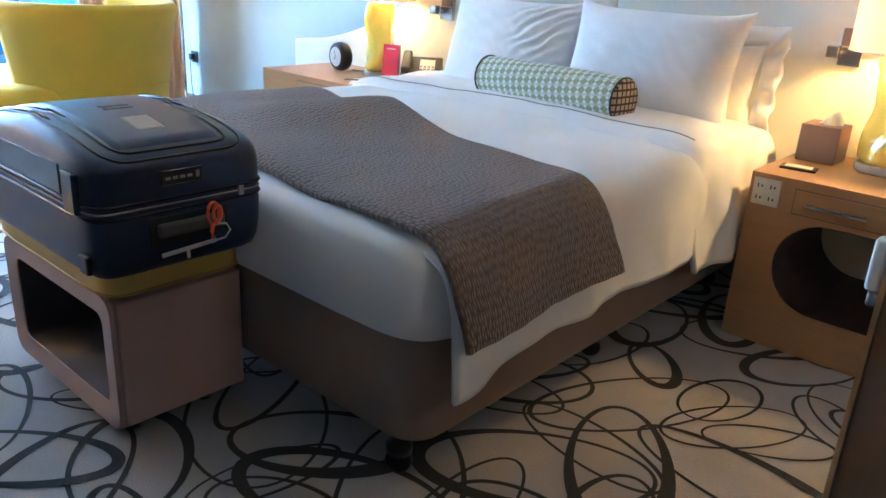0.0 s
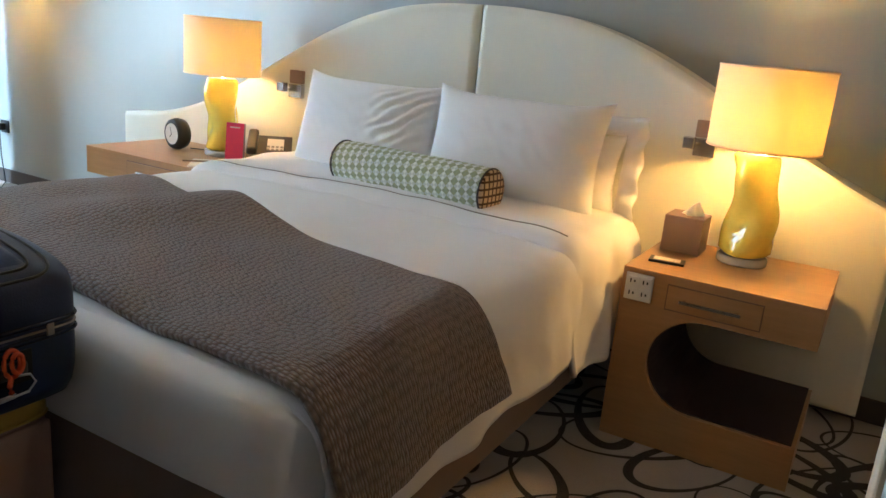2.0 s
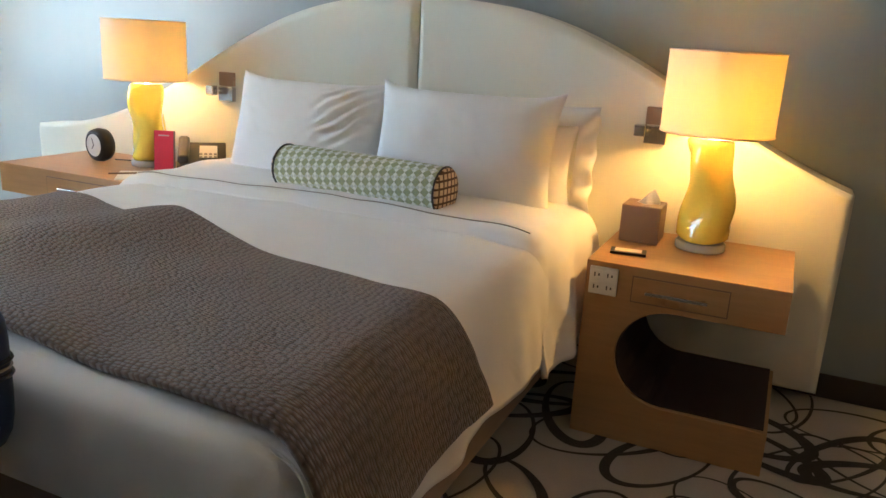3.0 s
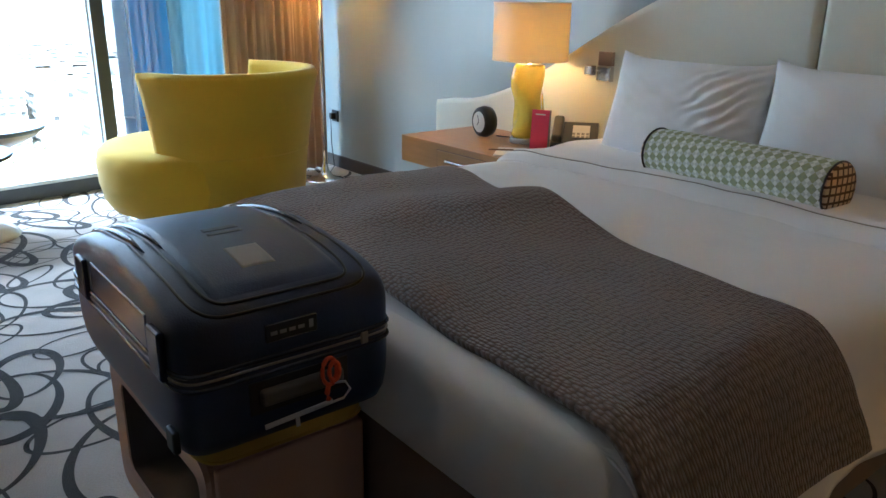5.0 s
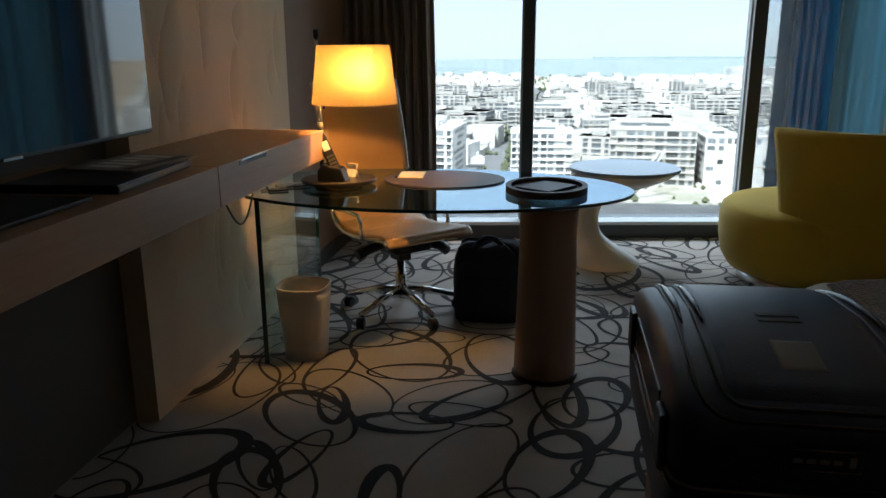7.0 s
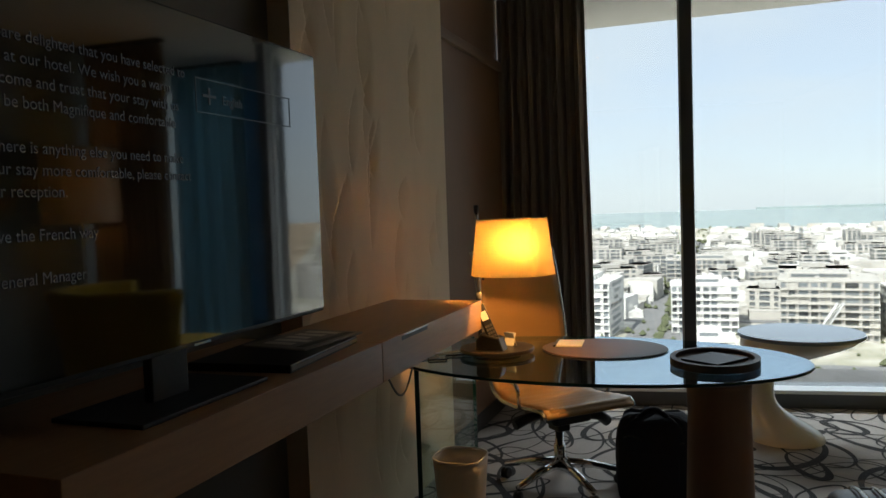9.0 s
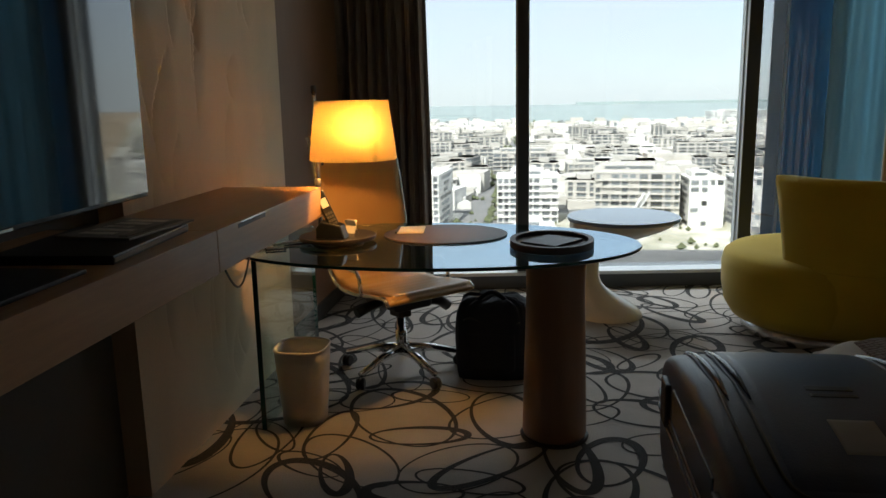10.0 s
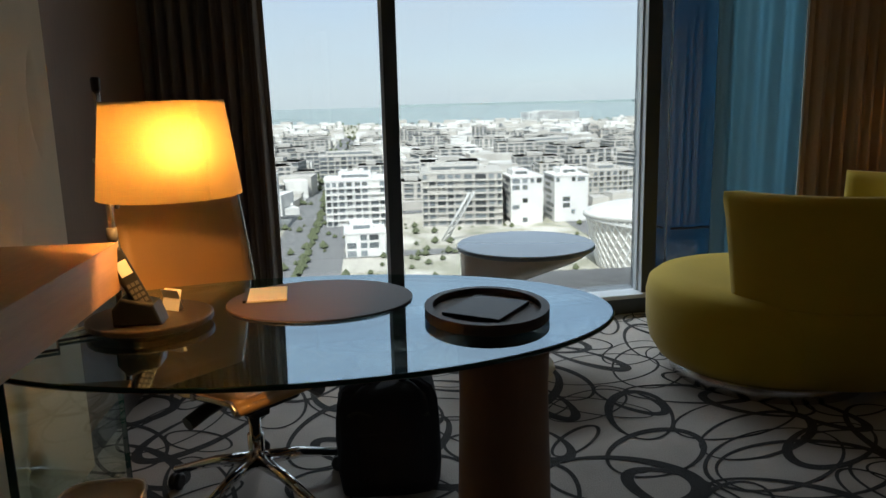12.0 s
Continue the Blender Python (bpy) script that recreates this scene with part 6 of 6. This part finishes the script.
    part("lattice", join(*[tube([Vector(shell((k + s * 4 * j / 6) / 64, j / 6)) * 1.0 for j in range(7)], 0.45, 5) for k in range(0, 64, 1) for s in (-1, 1)]), CONCRETE, ar, "white crossing lattice")
    part("rim", tube([shell(k / 64, 1) for k in range(64)], 1.1, 6, True), CONCRETE, ar)
    # crane
    cr = thing("crane", (-372, 36, GZ), "white lattice crane on a building site", "crane")
    part("mast", join(*[tube([(-372 + dx, 36 + dy, GZ), (-372 + dx + 1.5, 36 + dy + 14, GZ + 24)], 0.35, 4) for dx in (-1.2, 1.2) for dy in (-1.2, 1.2)]), CRANE, cr)
    part("jib", join(*[tube([(-372, 36 + 2 * k, GZ + 3.4 * k), (-371, 38.5 + 2 * k, GZ + 3.4 * (k + 1))], 0.3, 4) for k in range(7)]), CRANE, cr)
    # far low houses and greenery
    rnd = random.Random(5)

    def boxes(name, count, x_rng, size, high, material, label):
        verts, faces = [], []
        for _ in range(count):
            x = -(x_rng[0] + (x_rng[1] - x_rng[0]) * rnd.random() ** 1.15)
            y = x * -math.tan(radians(rnd.uniform(-22, 27)))
            if x < -1850 + 0.25 * y and rnd.random() < 0.97:
                continue
            if -700 < x and any(abs(x - bx) < 48 and abs(y - by) < 44 for bx, by in KEPT_FREE):
                continue
            if abs(y + 30) < 20:
                continue
            w, d, h, a = rnd.uniform(*size), rnd.uniform(*size), rnd.uniform(*high), rnd.uniform(-0.3, 0.3)
            k = len(verts)
            for z in (GZ, GZ + h):
                for sx, sy in ((-1, -1), (1, -1), (1, 1), (-1, 1)):
                    verts.append((x + (sx * d * math.cos(a) - sy * w * math.sin(a)) / 2, y + (sx * d * math.sin(a) + sy * w * math.cos(a)) / 2, z))
            faces += [tuple(k + i for i in q) for q in ((4, 5, 6, 7), (0, 1, 5, 4), (1, 2, 6, 5), (2, 3, 7, 6), (3, 0, 4, 7))]
        me = bpy.data.meshes.new(name)
        me.from_pydata(verts, [], faces)
        me.materials.append(material)
        tagged(new(name, me), label, "city", kind="stuff")
    boxes("far_houses", 1500, (480, 2000), (8, 26), (4, 14), CONCRETE, "white low houses spread towards the shore")
    boxes("far_houses", 900, (420, 2000), (8, 30), (4, 16), CONCRETE2, "sand coloured houses among the white ones")
    boxes("far_windows", 900, (460, 1900), (4, 12), (3, 11), DARKPANE, "dark gaps and windows among the houses")

    def framed(name, count, x_rng, label):
        """Mid-rise blocks: dark glazed cores between pale floor slabs and piers."""
        sets = {0: ([], []), 1: ([], [])}

        def put(k, c, a, x0, x1, y0, y1, z0, z1):
            verts, faces = sets[k]
            q = len(verts)
            for z in (z0, z1):
                for px, py in ((x0, y0), (x1, y0), (x1, y1), (x0, y1)):
                    verts.append((c[0] + px * math.cos(a) - py * math.sin(a), c[1] + px * math.sin(a) + py * math.cos(a), GZ + z))
            faces.extend([tuple(q + i for i in f) for f in ((4, 5, 6, 7), (0, 1, 5, 4), (1, 2, 6, 5), (2, 3, 7, 6), (3, 0, 4, 7))])
        for _ in range(count):
            x = -rnd.uniform(*x_rng)
            y = x * -math.tan(radians(rnd.uniform(-20, 30)))
            if abs(y + 30) < 24 or (x > -720 and any(abs(x - bx) < 52 and abs(y - by) < 50 for bx, by in KEPT_FREE)):
                continue
            w, d, n, a = rnd.uniform(16, 46), rnd.uniform(12, 26), rnd.randint(3, 7), rnd.uniform(-0.2, 0.35)
            put(0, (x, y), a, -d / 2, d / 2, -w / 2, w / 2, 0, n * 3.5)
            for f in range(1, n + 1):
                put(1, (x, y), a, -d / 2 - 0.8, d / 2 + 0.8, -w / 2 - 0.8, w / 2 + 0.8, f * 3.5 - rnd.uniform(0.5, 1.5), f * 3.5)
            t = -w / 2
            while t < w / 2:
                pier = rnd.uniform(0.5, 3.0)
                put(1, (x, y), a, d / 2, d / 2 + 0.7, t, min(t + pier, w / 2), 0, n * 3.5)
                t += pier + rnd.uniform(2, 7)
            put(1, (x, y), a, -d / 4, d / 5, -w / 5, w / 6, n * 3.5, n * 3.5 + 3)
        for k, material in ((0, DARKPANE), (1, CONCRETE2)):
            me = bpy.data.meshes.new(name)
            me.from_pydata(sets[k][0], [], sets[k][1])
            me.materials.append(material)
            tagged(new(name, me), label, "city", kind="stuff")
    framed("far_blocks", 170, (470, 1150), "grey mid-rise blocks with open floors")

    def clumps(name, count, x_rng, label):
        verts, faces = [], []
        for _ in range(count):
            x = -(x_rng[0] + (x_rng[1] - x_rng[0]) * rnd.random() ** 1.2)
            y = x * -math.tan(radians(rnd.uniform(-20, 30)))
            if rnd.random() < 0.25 and x > -700:
                y = -30 + rnd.uniform(-1.5, 1.5)
            r = rnd.uniform(0.9, 2.6) if x > -520 else rnd.uniform(1.5, 4.5)
            k = len(verts)
            verts.extend([(x + r * rnd.uniform(0.7, 1.2) * c, y + r * rnd.uniform(0.7, 1.2) * s, GZ + zz * r) for c, s, zz in ((1, 0, 0.5), (0.3, 0.95, 0.6), (-0.8, 0.58, 0.45), (-0.8, -0.58, 0.55), (0.3, -0.95, 0.5))])
            verts.extend([(x, y, GZ + 1.5 * r), (x, y, GZ)])
            for i in range(5):
                j = (i + 1) % 5
                faces.extend([(k + i, k + j, k + 5), (k + j, k + i, k + 6)])
        me = bpy.data.meshes.new(name)
        me.from_pydata(verts, [], faces)
        me.materials.append(LEAFY)
        tagged(new(name, me), label, "trees", kind="stuff")
    clumps("far_trees", 2600, (230, 2000), "dusty green trees between the houses")


build_room()
build_curtain("curtain", -4.07, -0.6, 0.0, CURTAIN, "taupe pleated curtain drawn beside the desk", 9, 0.05, flare=0.02)
build_curtain("curtain", -4.12, 2.93, 3.72, CURTAIN_BEIGE, "beige pleated curtain in the corner by the armchair", 11, 0.04, slant=0.06)
build_curtain("sheer_curtain", -5.24, 2.94, 3.72, SHEER, "pale blue sheer curtain over the corner glass", 4, 0.03, slant=0.06)
build_bed()
build_pillows()
build_headboard()
build_bedside()
build_bench()
build_suitcase()
build_desk()
build_office_chair()
build_media()
build_armchair()
build_tulip_table()
build_floor_lamp()
build_door()
build_entry_light()
build_city()
build_swirls()
